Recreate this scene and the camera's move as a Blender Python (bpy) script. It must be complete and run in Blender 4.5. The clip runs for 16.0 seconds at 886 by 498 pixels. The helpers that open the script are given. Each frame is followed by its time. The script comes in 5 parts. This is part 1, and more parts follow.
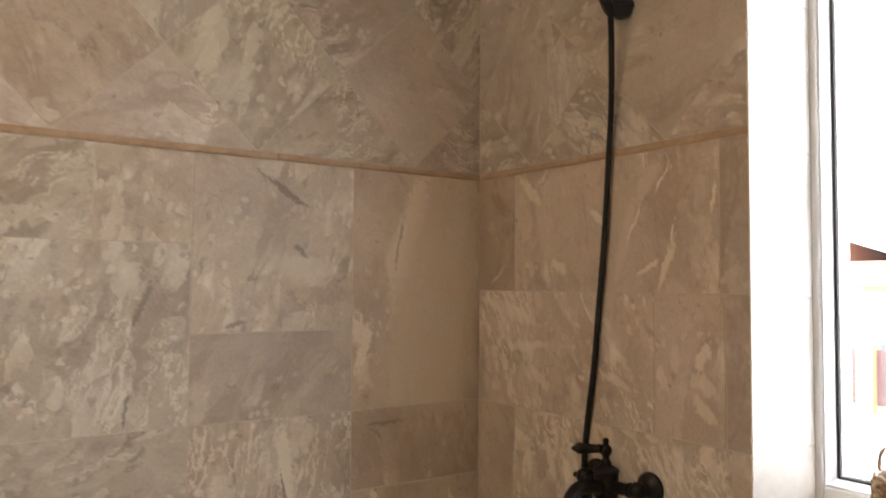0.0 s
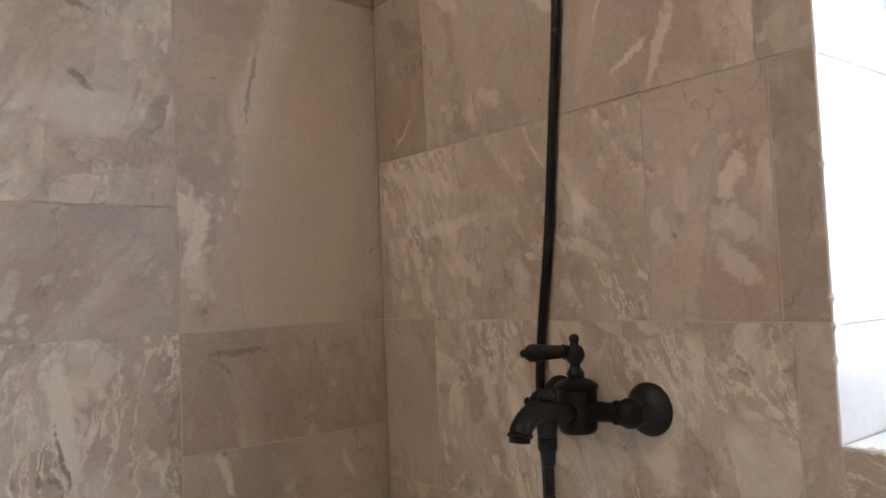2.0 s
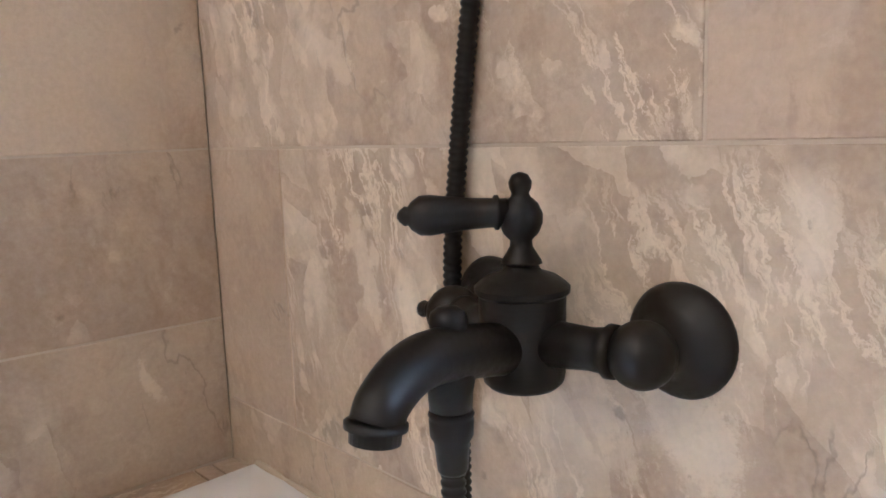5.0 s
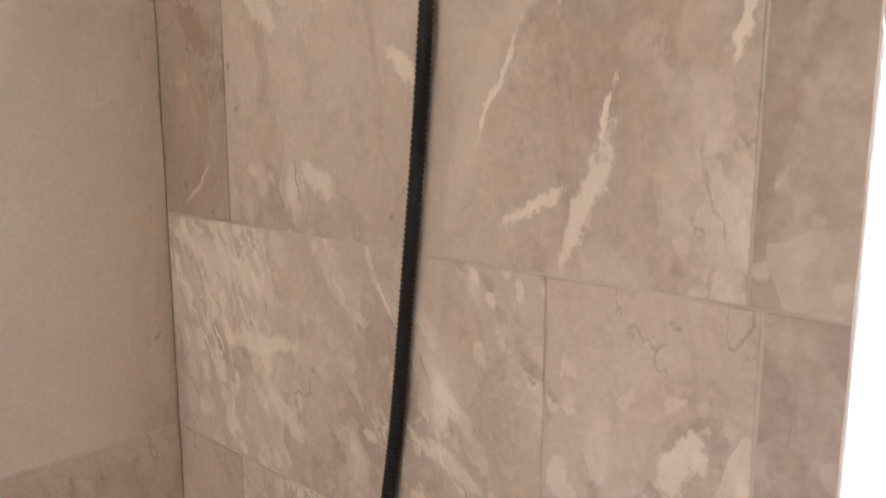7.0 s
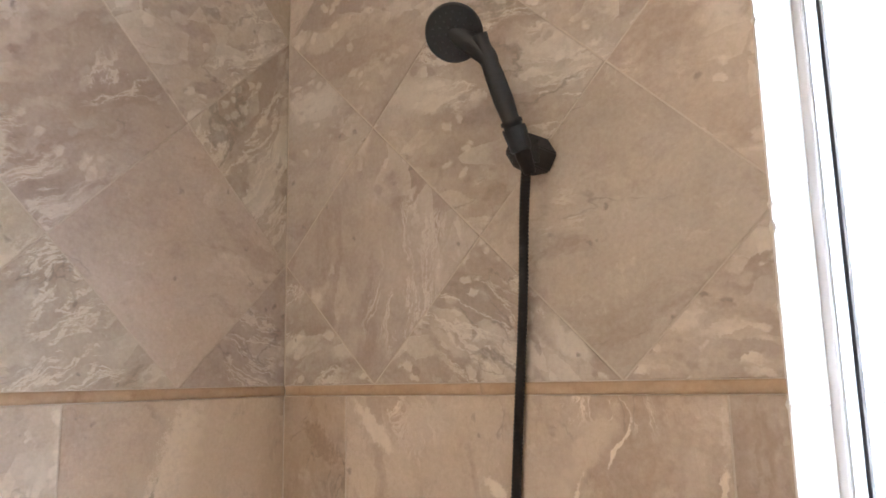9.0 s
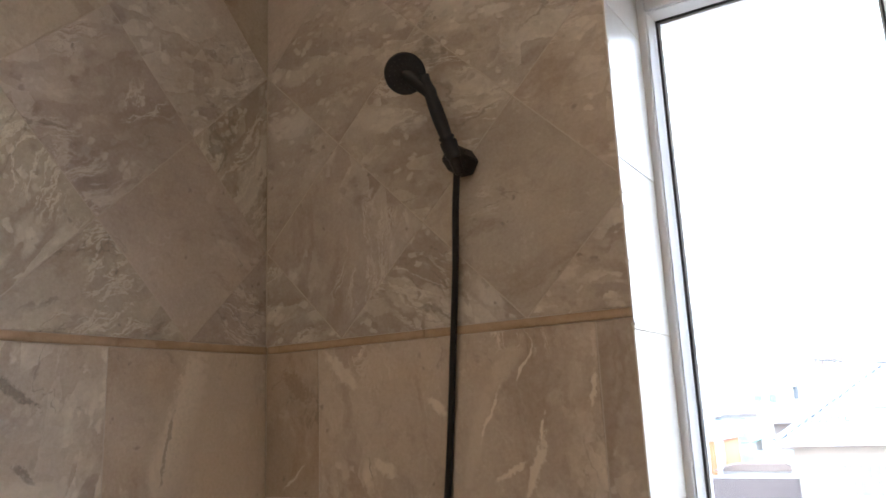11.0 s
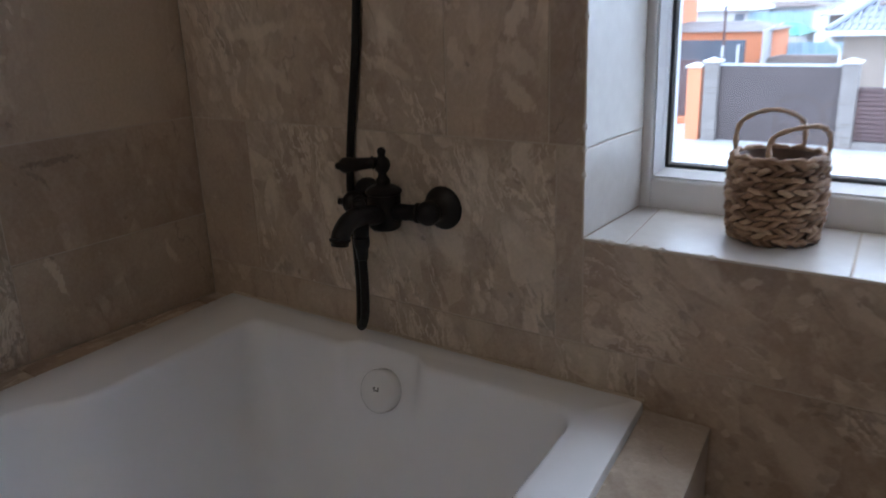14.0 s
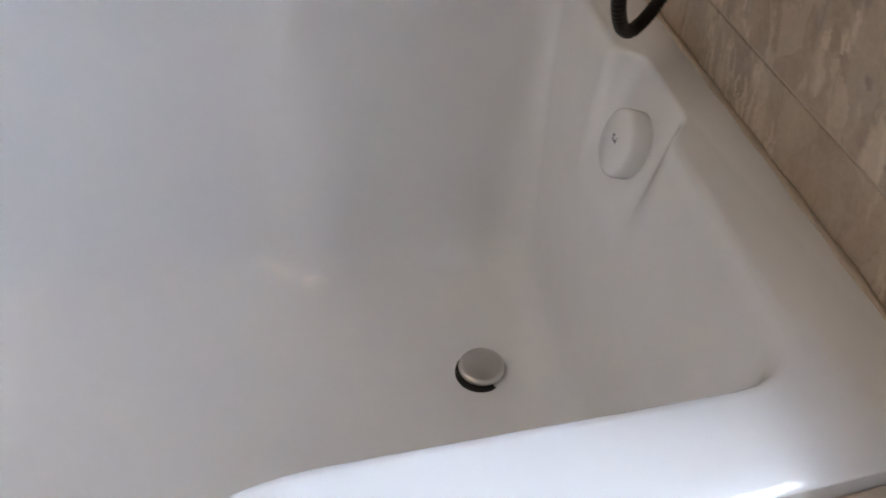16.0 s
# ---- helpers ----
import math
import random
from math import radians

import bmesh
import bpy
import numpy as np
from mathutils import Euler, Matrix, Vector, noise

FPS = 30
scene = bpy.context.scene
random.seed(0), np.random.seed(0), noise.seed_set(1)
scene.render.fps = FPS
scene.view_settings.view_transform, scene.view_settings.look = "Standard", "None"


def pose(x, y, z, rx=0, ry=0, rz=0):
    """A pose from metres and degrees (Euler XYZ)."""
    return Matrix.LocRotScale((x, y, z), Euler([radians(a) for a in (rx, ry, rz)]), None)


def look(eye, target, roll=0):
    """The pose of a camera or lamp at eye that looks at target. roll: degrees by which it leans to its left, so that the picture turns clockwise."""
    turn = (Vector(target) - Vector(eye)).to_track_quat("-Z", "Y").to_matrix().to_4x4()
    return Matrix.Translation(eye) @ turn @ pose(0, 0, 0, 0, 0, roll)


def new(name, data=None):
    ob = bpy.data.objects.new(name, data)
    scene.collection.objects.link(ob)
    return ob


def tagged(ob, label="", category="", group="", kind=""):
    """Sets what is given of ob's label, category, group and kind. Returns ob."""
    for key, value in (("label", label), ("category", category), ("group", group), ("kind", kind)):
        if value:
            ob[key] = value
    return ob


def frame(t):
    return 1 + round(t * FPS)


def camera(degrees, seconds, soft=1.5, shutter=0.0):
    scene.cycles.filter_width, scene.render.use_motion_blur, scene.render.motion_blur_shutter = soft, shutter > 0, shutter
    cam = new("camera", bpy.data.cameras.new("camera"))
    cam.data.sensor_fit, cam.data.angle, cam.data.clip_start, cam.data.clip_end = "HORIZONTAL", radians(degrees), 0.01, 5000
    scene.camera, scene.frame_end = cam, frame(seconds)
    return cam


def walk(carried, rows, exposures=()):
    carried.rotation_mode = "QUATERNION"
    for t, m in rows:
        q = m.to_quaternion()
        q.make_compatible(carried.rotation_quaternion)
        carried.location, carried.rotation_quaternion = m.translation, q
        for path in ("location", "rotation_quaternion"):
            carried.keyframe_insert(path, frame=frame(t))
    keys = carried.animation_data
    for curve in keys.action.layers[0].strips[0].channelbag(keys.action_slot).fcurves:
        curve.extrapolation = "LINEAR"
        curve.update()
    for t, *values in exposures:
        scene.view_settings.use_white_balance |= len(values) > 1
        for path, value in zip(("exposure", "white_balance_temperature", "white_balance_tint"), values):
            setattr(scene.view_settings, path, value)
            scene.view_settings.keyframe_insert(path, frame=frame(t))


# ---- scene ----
cam = camera(59.8, 16.0, 1.6, 0.3)
PATH = [
    (0, (1.713, -1.297, 1.288), (0.065, -0.168, 1.382), 0.4),
    (0.5, (1.585, -1.194, 1.139), (0.013, 0.038, 1.23), -1.3),
    (1, (1.427, -1.036, 1.117), (-0.146, 0.196, 1.203), -2.2),
    (1.5, (1.323, -0.926, 1.07), (-0.238, 0.32, 1.166), -2.5),
    (2, (1.227, -0.835, 1.029), (-0.33, 0.416, 1.132), -2.4),
    (2.5, (1.09, -0.707, 1.025), (-0.444, 0.577, 1.022), -2.6),
    (3, (0.997, -0.588, 0.996), (-0.512, 0.715, 0.833), -2.6),
    (3.5, (0.929, -0.476, 0.985), (-0.56, 0.825, 0.677), -2.5),
    (5.8, (0.831, -0.39, 0.995), (-0.643, 0.925, 0.703), -1.8),
    (6, (0.859, -0.413, 1.053), (-0.616, 0.903, 0.765), -1.6),
    (6.5, (0.908, -0.462, 1.239), (-0.455, 0.962, 0.915), 0.1),
    (7, (0.965, -0.511, 1.4), (-0.362, 0.947, 1.065), 0.1),
    (7.5, (1.002, -0.628, 1.434), (-0.322, 0.857, 1.234), 2.8),
    (8, (1.054, -0.751, 1.514), (-0.261, 0.757, 1.516), 3.1),
    (8.5, (1.059, -0.808, 1.633), (-0.218, 0.726, 1.768), -0.6),
    (8.7, (1.06, -0.857, 1.624), (-0.17, 0.695, 1.908), -0.7),
    (10.8, (1.256, -1.222, 1.454), (0.139, 0.383, 1.873), -1.4),
    (11, (1.253, -1.261, 1.436), (0.227, 0.404, 1.852), -2.5),
    (11.5, (1.308, -1.377, 1.408), (0.322, 0.314, 1.819), -2.6),
    (12, (1.327, -1.457, 1.434), (0.35, 0.249, 1.802), -1.6),
    (12.5, (1.248, -1.513, 1.367), (0.271, 0.217, 1.605), -0.6),
    (13, (1.255, -1.453, 1.312), (0.28, 0.293, 1.287), -1.7),
    (13.4, (1.313, -1.253, 1.282), (0.324, 0.462, 1.0), -2.1),
    (13.5, (1.307, -1.212, 1.249), (0.324, 0.501, 0.935), -1.9),
    (13.9, (1.296, -1.021, 1.198), (0.229, 0.574, 0.636), -1.7),
    (14, (1.294, -0.96, 1.162), (0.174, 0.586, 0.567), -2.1),
    (14.2, (1.273, -0.851, 1.159), (0.109, 0.593, 0.409), -3.0),
    (14.5, (1.262, -0.714, 1.107), (-0.05, 0.508, 0.221), -3.0),
    (15, (1.254, -0.531, 1.057), (-0.217, 0.293, -0.019), -2.3),
    (15.5, (1.203, -0.405, 1.014), (-0.275, 0.103, -0.234), -1.8),
    (15.8, (1.169, -0.38, 1.017), (-0.286, -0.065, -0.318), 0.6),
    (16, (1.162, -0.36, 1.01), (-0.311, -0.159, -0.328), 0.7),
]
EXPOSURES = [(0.0, 2.75, 6750, 10), (0.5, 2.8, 6250, 10), (1.5, 2.78, 5750, 10), (3.5, 3.27, 5300, 10), (6.0, 3.82, 5250, 10), (7.5, 3.6, 5400, 10), (8.7, 3.6, 5600, 10),
             (10.8, 2.45, 6000, 10), (11.0, 2.35, 6000, 10), (11.5, 1.3, 5900, 10), (12.0, 0.63, 5850, 10), (12.5, 0.05, 5600, 10), (13.5, 0.12, 5400, 10), (14.0, 1.2, 5400, 10),
             (14.5, 1.8, 5500, 10), (15.0, 2.12, 5600, 10), (16.0, 2.33, 5600, 10)]
walk(cam, [(t, look(eye, target, roll)) for t, eye, target, roll in PATH], EXPOSURES)

# ---- world and light ----
LAMP = 5.0
world = bpy.data.worlds.new("world")
scene.world = world
world.use_nodes = True
wn, wl = world.node_tree.nodes, world.node_tree.links
wn.clear()
sky = wn.new("ShaderNodeTexSky")
sky.sky_type = "NISHITA"
sky.sun_disc = False
sky.sun_elevation, sky.sun_rotation = radians(62), radians(-3)
sky.air_density, sky.dust_density, sky.ozone_density = 1.0, 4.0, 1.0
bg = wn.new("ShaderNodeBackground")
bg.inputs["Strength"].default_value = 0.23
cloud = wn.new("ShaderNodeMix")
cloud.data_type = "RGBA"
cloud.inputs[0].default_value = 0.85
cloud.inputs[7].default_value = (10.4, 11.4, 13.0, 1)
wl.new(sky.outputs[0], cloud.inputs[6])
wl.new(cloud.outputs[2], bg.inputs["Color"])
wout = wn.new("ShaderNodeOutputWorld")
wl.new(bg.outputs[0], wout.inputs["Surface"])

sun_data = bpy.data.lights.new("sun", "SUN")
sun_data.energy, sun_data.angle, sun_data.color = 0.17, radians(8), (1.0, 0.99, 0.98)
sun = new("sun", sun_data)
sun.matrix_world = look((-1, 19, 36), (0, 0, 0))

# ---- materials ----
def nodes_of(name):
    m = bpy.data.materials.new(name)
    m.use_nodes = True
    n, l = m.node_tree.nodes, m.node_tree.links
    return m, n, l, n["Principled BSDF"]


def ramp(n, l, src, stops):
    r = n.new("ShaderNodeValToRGB")
    e = r.color_ramp.elements
    while len(e) > 1:
        e.remove(e[-1])
    e[0].position, e[0].color = stops[0][0], (*stops[0][1], 1)
    for p, c in stops[1:]:
        k = e.new(p)
        k.color = (*c, 1)
    l.new(src, r.inputs[0])
    return r.outputs[0]


def gate(n, l, src, lo, hi, a=0.0, b=1.0):
    g = n.new("ShaderNodeMapRange")
    g.interpolation_type = "SMOOTHSTEP"
    for i, v in enumerate((lo, hi, a, b)):
        g.inputs[i + 1].default_value = v
    l.new(src, g.inputs[0])
    return g.outputs[0]


def mixc(n, l, fac, a, b, blend="MIX"):
    m = n.new("ShaderNodeMix")
    m.data_type, m.blend_type = "RGBA", blend
    for sock, v in ((m.inputs[0], fac), (m.inputs[6], a), (m.inputs[7], b)):
        if isinstance(v, (int, float)):
            sock.default_value = v
        elif isinstance(v, tuple):
            sock.default_value = (*v, 1)
        else:
            l.new(v, sock)
    return m.outputs[2]


def math_node(n, l, op, a, b=0.0):
    m = n.new("ShaderNodeMath")
    m.operation = op
    for sock, v in zip(m.inputs, (a, b)):
        if isinstance(v, (int, float)):
            sock.default_value = v
        else:
            l.new(v, sock)
    return m.outputs[0]


def noise_tex(n, l, vec, scale, detail=4.0, rough=0.55, distort=0.0):
    t = n.new("ShaderNodeTexNoise")
    t.inputs["Scale"].default_value, t.inputs["Detail"].default_value = scale, detail
    t.inputs["Roughness"].default_value, t.inputs["Distortion"].default_value = rough, distort
    l.new(vec, t.inputs["Vector"])
    return t.outputs["Fac"]


def bump(n, l, p, height, strength, distance):
    b = n.new("ShaderNodeBump")
    b.inputs["Strength"].default_value, b.inputs["Distance"].default_value = strength, distance
    l.new(height, b.inputs["Height"])
    l.new(b.outputs[0], p.inputs["Normal"])


def stretched(n, l, vec, sx, sy, sz=1.0, turn=0.0):
    m = n.new("ShaderNodeMapping")
    m.inputs["Rotation"].default_value = (0, 0, radians(turn))
    m.inputs["Scale"].default_value = (sx, sy, sz)
    l.new(vec, m.inputs["Vector"])
    return m.outputs[0]


def marble_material(name, marks=()):
    """Honed beige breccia marble. The object's colour gives the slab's tone, its alpha the way the bed runs; marks are inclusions of its own."""
    m, n, l, p = nodes_of(name)
    tc, info = n.new("ShaderNodeTexCoord"), n.new("ShaderNodeObjectInfo")
    turn = n.new("ShaderNodeVectorRotate")
    turn.rotation_type = "Z_AXIS"
    l.new(tc.outputs["Object"], turn.inputs["Vector"])
    l.new(math_node(n, l, "MULTIPLY", info.outputs["Alpha"], 3.1416), turn.inputs["Angle"])
    off = n.new("ShaderNodeCombineXYZ")
    for i, k in enumerate((37.0, 91.0, 53.0)):
        l.new(math_node(n, l, "MULTIPLY", info.outputs["Random"], k), off.inputs[i])
    add = n.new("ShaderNodeVectorMath")
    l.new(turn.outputs[0], add.inputs[0])
    l.new(off.outputs[0], add.inputs[1])
    v = add.outputs[0]
    # warped coordinates for ragged edges
    wob = n.new("ShaderNodeTexNoise")
    wob.inputs["Scale"].default_value, wob.inputs["Detail"].default_value = 6.0, 9.0
    wob.inputs["Roughness"].default_value = 0.62
    l.new(v, wob.inputs["Vector"])
    sc = n.new("ShaderNodeVectorMath")
    sc.operation = "MULTIPLY_ADD"
    l.new(wob.outputs["Color"], sc.inputs[0])
    sc.inputs[1].default_value = (0.10, 0.10, 0.10)
    l.new(v, sc.inputs[2])
    w = sc.outputs[0]
    cloudy = noise_tex(n, l, w, 3.0, 8, 0.62, 0.3)
    base = ramp(n, l, cloudy, [(0.26, (0.333, 0.246, 0.191)), (0.44, (0.440, 0.340, 0.272)), (0.58, (0.499, 0.393, 0.319)), (0.76, (0.589, 0.480, 0.403))])
    # ragged mottling at the size of a coin
    mottle = noise_tex(n, l, w, 13.0, 10, 0.74, 0.4)
    base = mixc(n, l, gate(n, l, mottle, 0.50, 0.62, 0, 0.36), base, (0.333, 0.243, 0.187))
    base = mixc(n, l, gate(n, l, mottle, 0.43, 0.34, 0, 0.42), base, (0.624, 0.514, 0.435))
    # brown beds along the bedding
    bed = noise_tex(n, l, stretched(n, l, w, 1.0, 3.6), 2.6, 9, 0.66, 0.4)
    base = mixc(n, l, gate(n, l, bed, 0.52, 0.62, 0, 0.60), base, (0.337, 0.238, 0.181))
    # broken clasts, each with a tone of its own
    busy = math_node(n, l, "MULTIPLY", math_node(n, l, "SUBTRACT", math_node(n, l, "FRACT", math_node(n, l, "MULTIPLY", info.outputs["Random"], 17.0)), 0.5), 0.26)
    zone = gate(n, l, math_node(n, l, "ADD", noise_tex(n, l, v, 3.6, 4, 0.6), busy), 0.42, 0.58)
    for scale, sx, sy, amount in ((7.0, 0.6, 1.9, 0.58), (19.0, 0.7, 1.6, 0.64), (48.0, 0.9, 1.3, 0.64)):
        vor = n.new("ShaderNodeTexVoronoi")
        vor.inputs["Scale"].default_value = scale
        l.new(stretched(n, l, w, sx, sy, 1.0, scale), vor.inputs["Vector"])
        sep = n.new("ShaderNodeSeparateColor")
        l.new(vor.outputs["Color"], sep.inputs[0])
        soft = gate(n, l, vor.outputs["Distance"], 0.30, 0.62, 1, 0)
        pale = math_node(n, l, "MULTIPLY", math_node(n, l, "MULTIPLY", gate(n, l, sep.outputs[0], 0.74, 0.82, 0, amount), zone), soft)
        base = mixc(n, l, pale, base, (0.710, 0.601, 0.523))
        dim = math_node(n, l, "MULTIPLY", math_node(n, l, "MULTIPLY", gate(n, l, sep.outputs[1], 0.78, 0.86, 0, amount * 0.8), zone), soft)
        base = mixc(n, l, dim, base, (0.292, 0.212, 0.166))
    # large angular shards with crisp edges
    near = n.new("ShaderNodeVectorMath")
    near.operation = "MULTIPLY_ADD"
    l.new(wob.outputs["Color"], near.inputs[0])
    near.inputs[1].default_value = (0.045, 0.045, 0.045)
    l.new(v, near.inputs[2])
    for scale, sx, sy, amount in ((10.0, 0.75, 1.5, 0.42), (17.0, 0.7, 1.5, 0.45)):
        shard = n.new("ShaderNodeTexVoronoi")
        shard.inputs["Scale"].default_value = scale
        l.new(stretched(n, l, near.outputs[0], sx, sy, 1.0, 3.0 * scale), shard.inputs["Vector"])
        ss = n.new("ShaderNodeSeparateColor")
        l.new(shard.outputs["Color"], ss.inputs[0])
        grade = gate(n, l, noise_tex(n, l, w, 9.0, 7, 0.65), 0.36, 0.58)
        up = math_node(n, l, "MULTIPLY", math_node(n, l, "MULTIPLY", gate(n, l, ss.outputs[0], 0.80, 0.82, 0, amount), grade), zone)
        base = mixc(n, l, up, base, (0.722, 0.612, 0.520))
        low = math_node(n, l, "MULTIPLY", math_node(n, l, "MULTIPLY", gate(n, l, ss.outputs[1], 0.84, 0.86, 0, amount * 0.6), grade), zone)
        base = mixc(n, l, low, base, (0.320, 0.226, 0.168))
    # thin creamy veins with a ragged course
    vein = math_node(n, l, "ABSOLUTE", math_node(n, l, "SUBTRACT", noise_tex(n, l, stretched(n, l, w, 1.0, 4.2, 1.0, 6.0), 4.0, 9, 0.68, 0.5), 0.5))
    vsome = gate(n, l, math_node(n, l, "ADD", noise_tex(n, l, v, 4.4, 3), busy), 0.54, 0.66)
    vmask = math_node(n, l, "MULTIPLY", gate(n, l, vein, 0.003, 0.030, 0.75, 0), vsome)
    base = mixc(n, l, vmask, base, (0.753, 0.642, 0.558))
    # open fissures, dark and grey, and pits
    crack = math_node(n, l, "ABSOLUTE", math_node(n, l, "SUBTRACT", noise_tex(n, l, stretched(n, l, near.outputs[0], 1.0, 2.4), 3.4, 5, 0.55, 0.5), 0.52))
    some = gate(n, l, noise_tex(n, l, v, 5.3, 3), 0.55, 0.63)
    cmask = math_node(n, l, "MULTIPLY", gate(n, l, crack, 0.001, 0.010, 0.45, 0), some)
    base = mixc(n, l, cmask, base, (0.176, 0.137, 0.113))
    gash = math_node(n, l, "ABSOLUTE", math_node(n, l, "SUBTRACT", noise_tex(n, l, stretched(n, l, w, 1.0, 1.9, 1.0, 25.0), 2.1, 6, 0.60, 0.3), 0.47))
    gsome = gate(n, l, math_node(n, l, "ADD", noise_tex(n, l, v, 3.9, 2), busy), 0.60, 0.66)
    gmask = math_node(n, l, "MULTIPLY", gate(n, l, gash, 0.004, 0.017, 0.62, 0), gsome)
    base = mixc(n, l, gmask, base, (0.235, 0.185, 0.145))
    pit = n.new("ShaderNodeTexVoronoi")
    pit.inputs["Scale"].default_value = 42.0
    l.new(w, pit.inputs["Vector"])
    ps = n.new("ShaderNodeSeparateColor")
    l.new(pit.outputs["Color"], ps.inputs[0])
    pmask = math_node(n, l, "MULTIPLY", gate(n, l, pit.outputs["Distance"], 0.10, 0.26, 1, 0), gate(n, l, ps.outputs[2], 0.92, 0.95, 0, 0.6))
    base = mixc(n, l, pmask, base, (0.191, 0.147, 0.122))
    fine = noise_tex(n, l, v, 150.0, 4, 0.65)
    if marks:
        rag = n.new("ShaderNodeTexNoise")
        rag.inputs["Scale"].default_value, rag.inputs["Detail"].default_value, rag.inputs["Roughness"].default_value = 22.0, 7.0, 0.66
        l.new(v, rag.inputs["Vector"])
        shift = n.new("ShaderNodeVectorMath")
        shift.operation = "MULTIPLY_ADD"
        l.new(rag.outputs["Color"], shift.inputs[0])
        shift.inputs[1].default_value = (0.034, 0.034, 0.0)
        l.new(tc.outputs["Object"], shift.inputs[2])
        broken = noise_tex(n, l, v, 75.0, 8, 0.78)
    for u0, v0, u1, v1, half, stone, amount in marks:
        spot = n.new("ShaderNodeMapping")
        spot.vector_type = "TEXTURE"
        spot.inputs["Location"].default_value = ((u0 + u1) / 2 + 0.017, (v0 + v1) / 2 + 0.017, 0)
        spot.inputs["Rotation"].default_value = (0, 0, math.atan2(v1 - v0, u1 - u0))
        spot.inputs["Scale"].default_value = (math.hypot(u1 - u0, v1 - v0) / 2 + half, half * 1.25, 1.0)
        l.new(shift.outputs[0], spot.inputs["Vector"])
        far = n.new("ShaderNodeVectorMath")
        far.operation = "LENGTH"
        l.new(spot.outputs[0], far.inputs[0])
        ragged_far = math_node(n, l, "ADD", far.outputs["Value"], math_node(n, l, "MULTIPLY", math_node(n, l, "SUBTRACT", broken, 0.5), 2.6 if half < 0.05 else 1.0))
        base = mixc(n, l, gate(n, l, ragged_far, 0.60, 1.12 if half < 0.05 else 1.5, min(1.0, amount * 1.15), 0), base, stone)
    base = mixc(n, l, 0.10, base, ramp(n, l, fine, [(0.3, (0.263, 0.221, 0.193)), (0.7, (0.960, 0.843, 0.771))]))
    base = mixc(n, l, 1.0, base, (0.965, 1.0, 0.955), "MULTIPLY")
    base = mixc(n, l, 1.0, base, info.outputs["Color"], "MULTIPLY")
    l.new(base, p.inputs["Base Color"])
    l.new(gate(n, l, cloudy, 0.3, 0.7, 0.32, 0.48), p.inputs["Roughness"])
    p.inputs["Specular IOR Level"].default_value = 0.4
    h = math_node(n, l, "ADD", math_node(n, l, "MULTIPLY", math_node(n, l, "MAXIMUM", math_node(n, l, "MAXIMUM", cmask, gmask), pmask), -1.0), math_node(n, l, "ADD", math_node(n, l, "MULTIPLY", fine, 0.12), math_node(n, l, "MULTIPLY", mottle, 0.9)))
    bump(n, l, p, h, 0.5, 0.0016)
    return m


def rough_material(name, c1, c2, scale, rough, bump_strength=0.2, bump_dist=0.002, metal=0.0, spec=0.5, spot=None):
    """A surface of two tones with broad stains and fine grain."""
    m, n, l, p = nodes_of(name)
    tc = n.new("ShaderNodeTexCoord")
    v = tc.outputs["Object"]
    big, small = noise_tex(n, l, v, scale, 5, 0.6, 0.3), noise_tex(n, l, v, scale * 14, 3, 0.6)
    both = math_node(n, l, "ADD", math_node(n, l, "MULTIPLY", big, 0.7), math_node(n, l, "MULTIPLY", small, 0.3))
    col = ramp(n, l, both, [(0.36, c1), (0.64, c2)])
    if spot:
        col = mixc(n, l, gate(n, l, noise_tex(n, l, v, scale * 3, 6), 0.6, 0.68, 0, 0.6), col, spot)
    l.new(col, p.inputs["Base Color"])
    l.new(gate(n, l, small, 0.3, 0.7, rough - 0.06, rough + 0.06), p.inputs["Roughness"])
    p.inputs["Metallic"].default_value = metal
    p.inputs["Specular IOR Level"].default_value = spec
    if bump_strength:
        bump(n, l, p, small, bump_strength, bump_dist)
    return m


def brick_material(name, c1, c2, mortar, scale=1.0):
    m, n, l, p = nodes_of(name)
    tc = n.new("ShaderNodeTexCoord")
    br = n.new("ShaderNodeTexBrick")
    sepv, comb = n.new("ShaderNodeSeparateXYZ"), n.new("ShaderNodeCombineXYZ")
    l.new(tc.outputs["Object"], sepv.inputs[0])
    l.new(math_node(n, l, "ADD", sepv.outputs[0], sepv.outputs[1]), comb.inputs[0])
    l.new(sepv.outputs[2], comb.inputs[1])
    l.new(comb.outputs[0], br.inputs["Vector"])
    br.inputs["Color1"].default_value, br.inputs["Color2"].default_value = (*c1, 1), (*c2, 1)
    br.inputs["Mortar"].default_value = (*mortar, 1)
    br.inputs["Scale"].default_value = scale
    br.inputs["Brick Width"].default_value, br.inputs["Row Height"].default_value = 0.26, 0.08
    br.inputs["Mortar Size"].default_value = 0.008
    l.new(br.outputs["Color"], p.inputs["Base Color"])
    p.inputs["Roughness"].default_value = 0.85
    return m


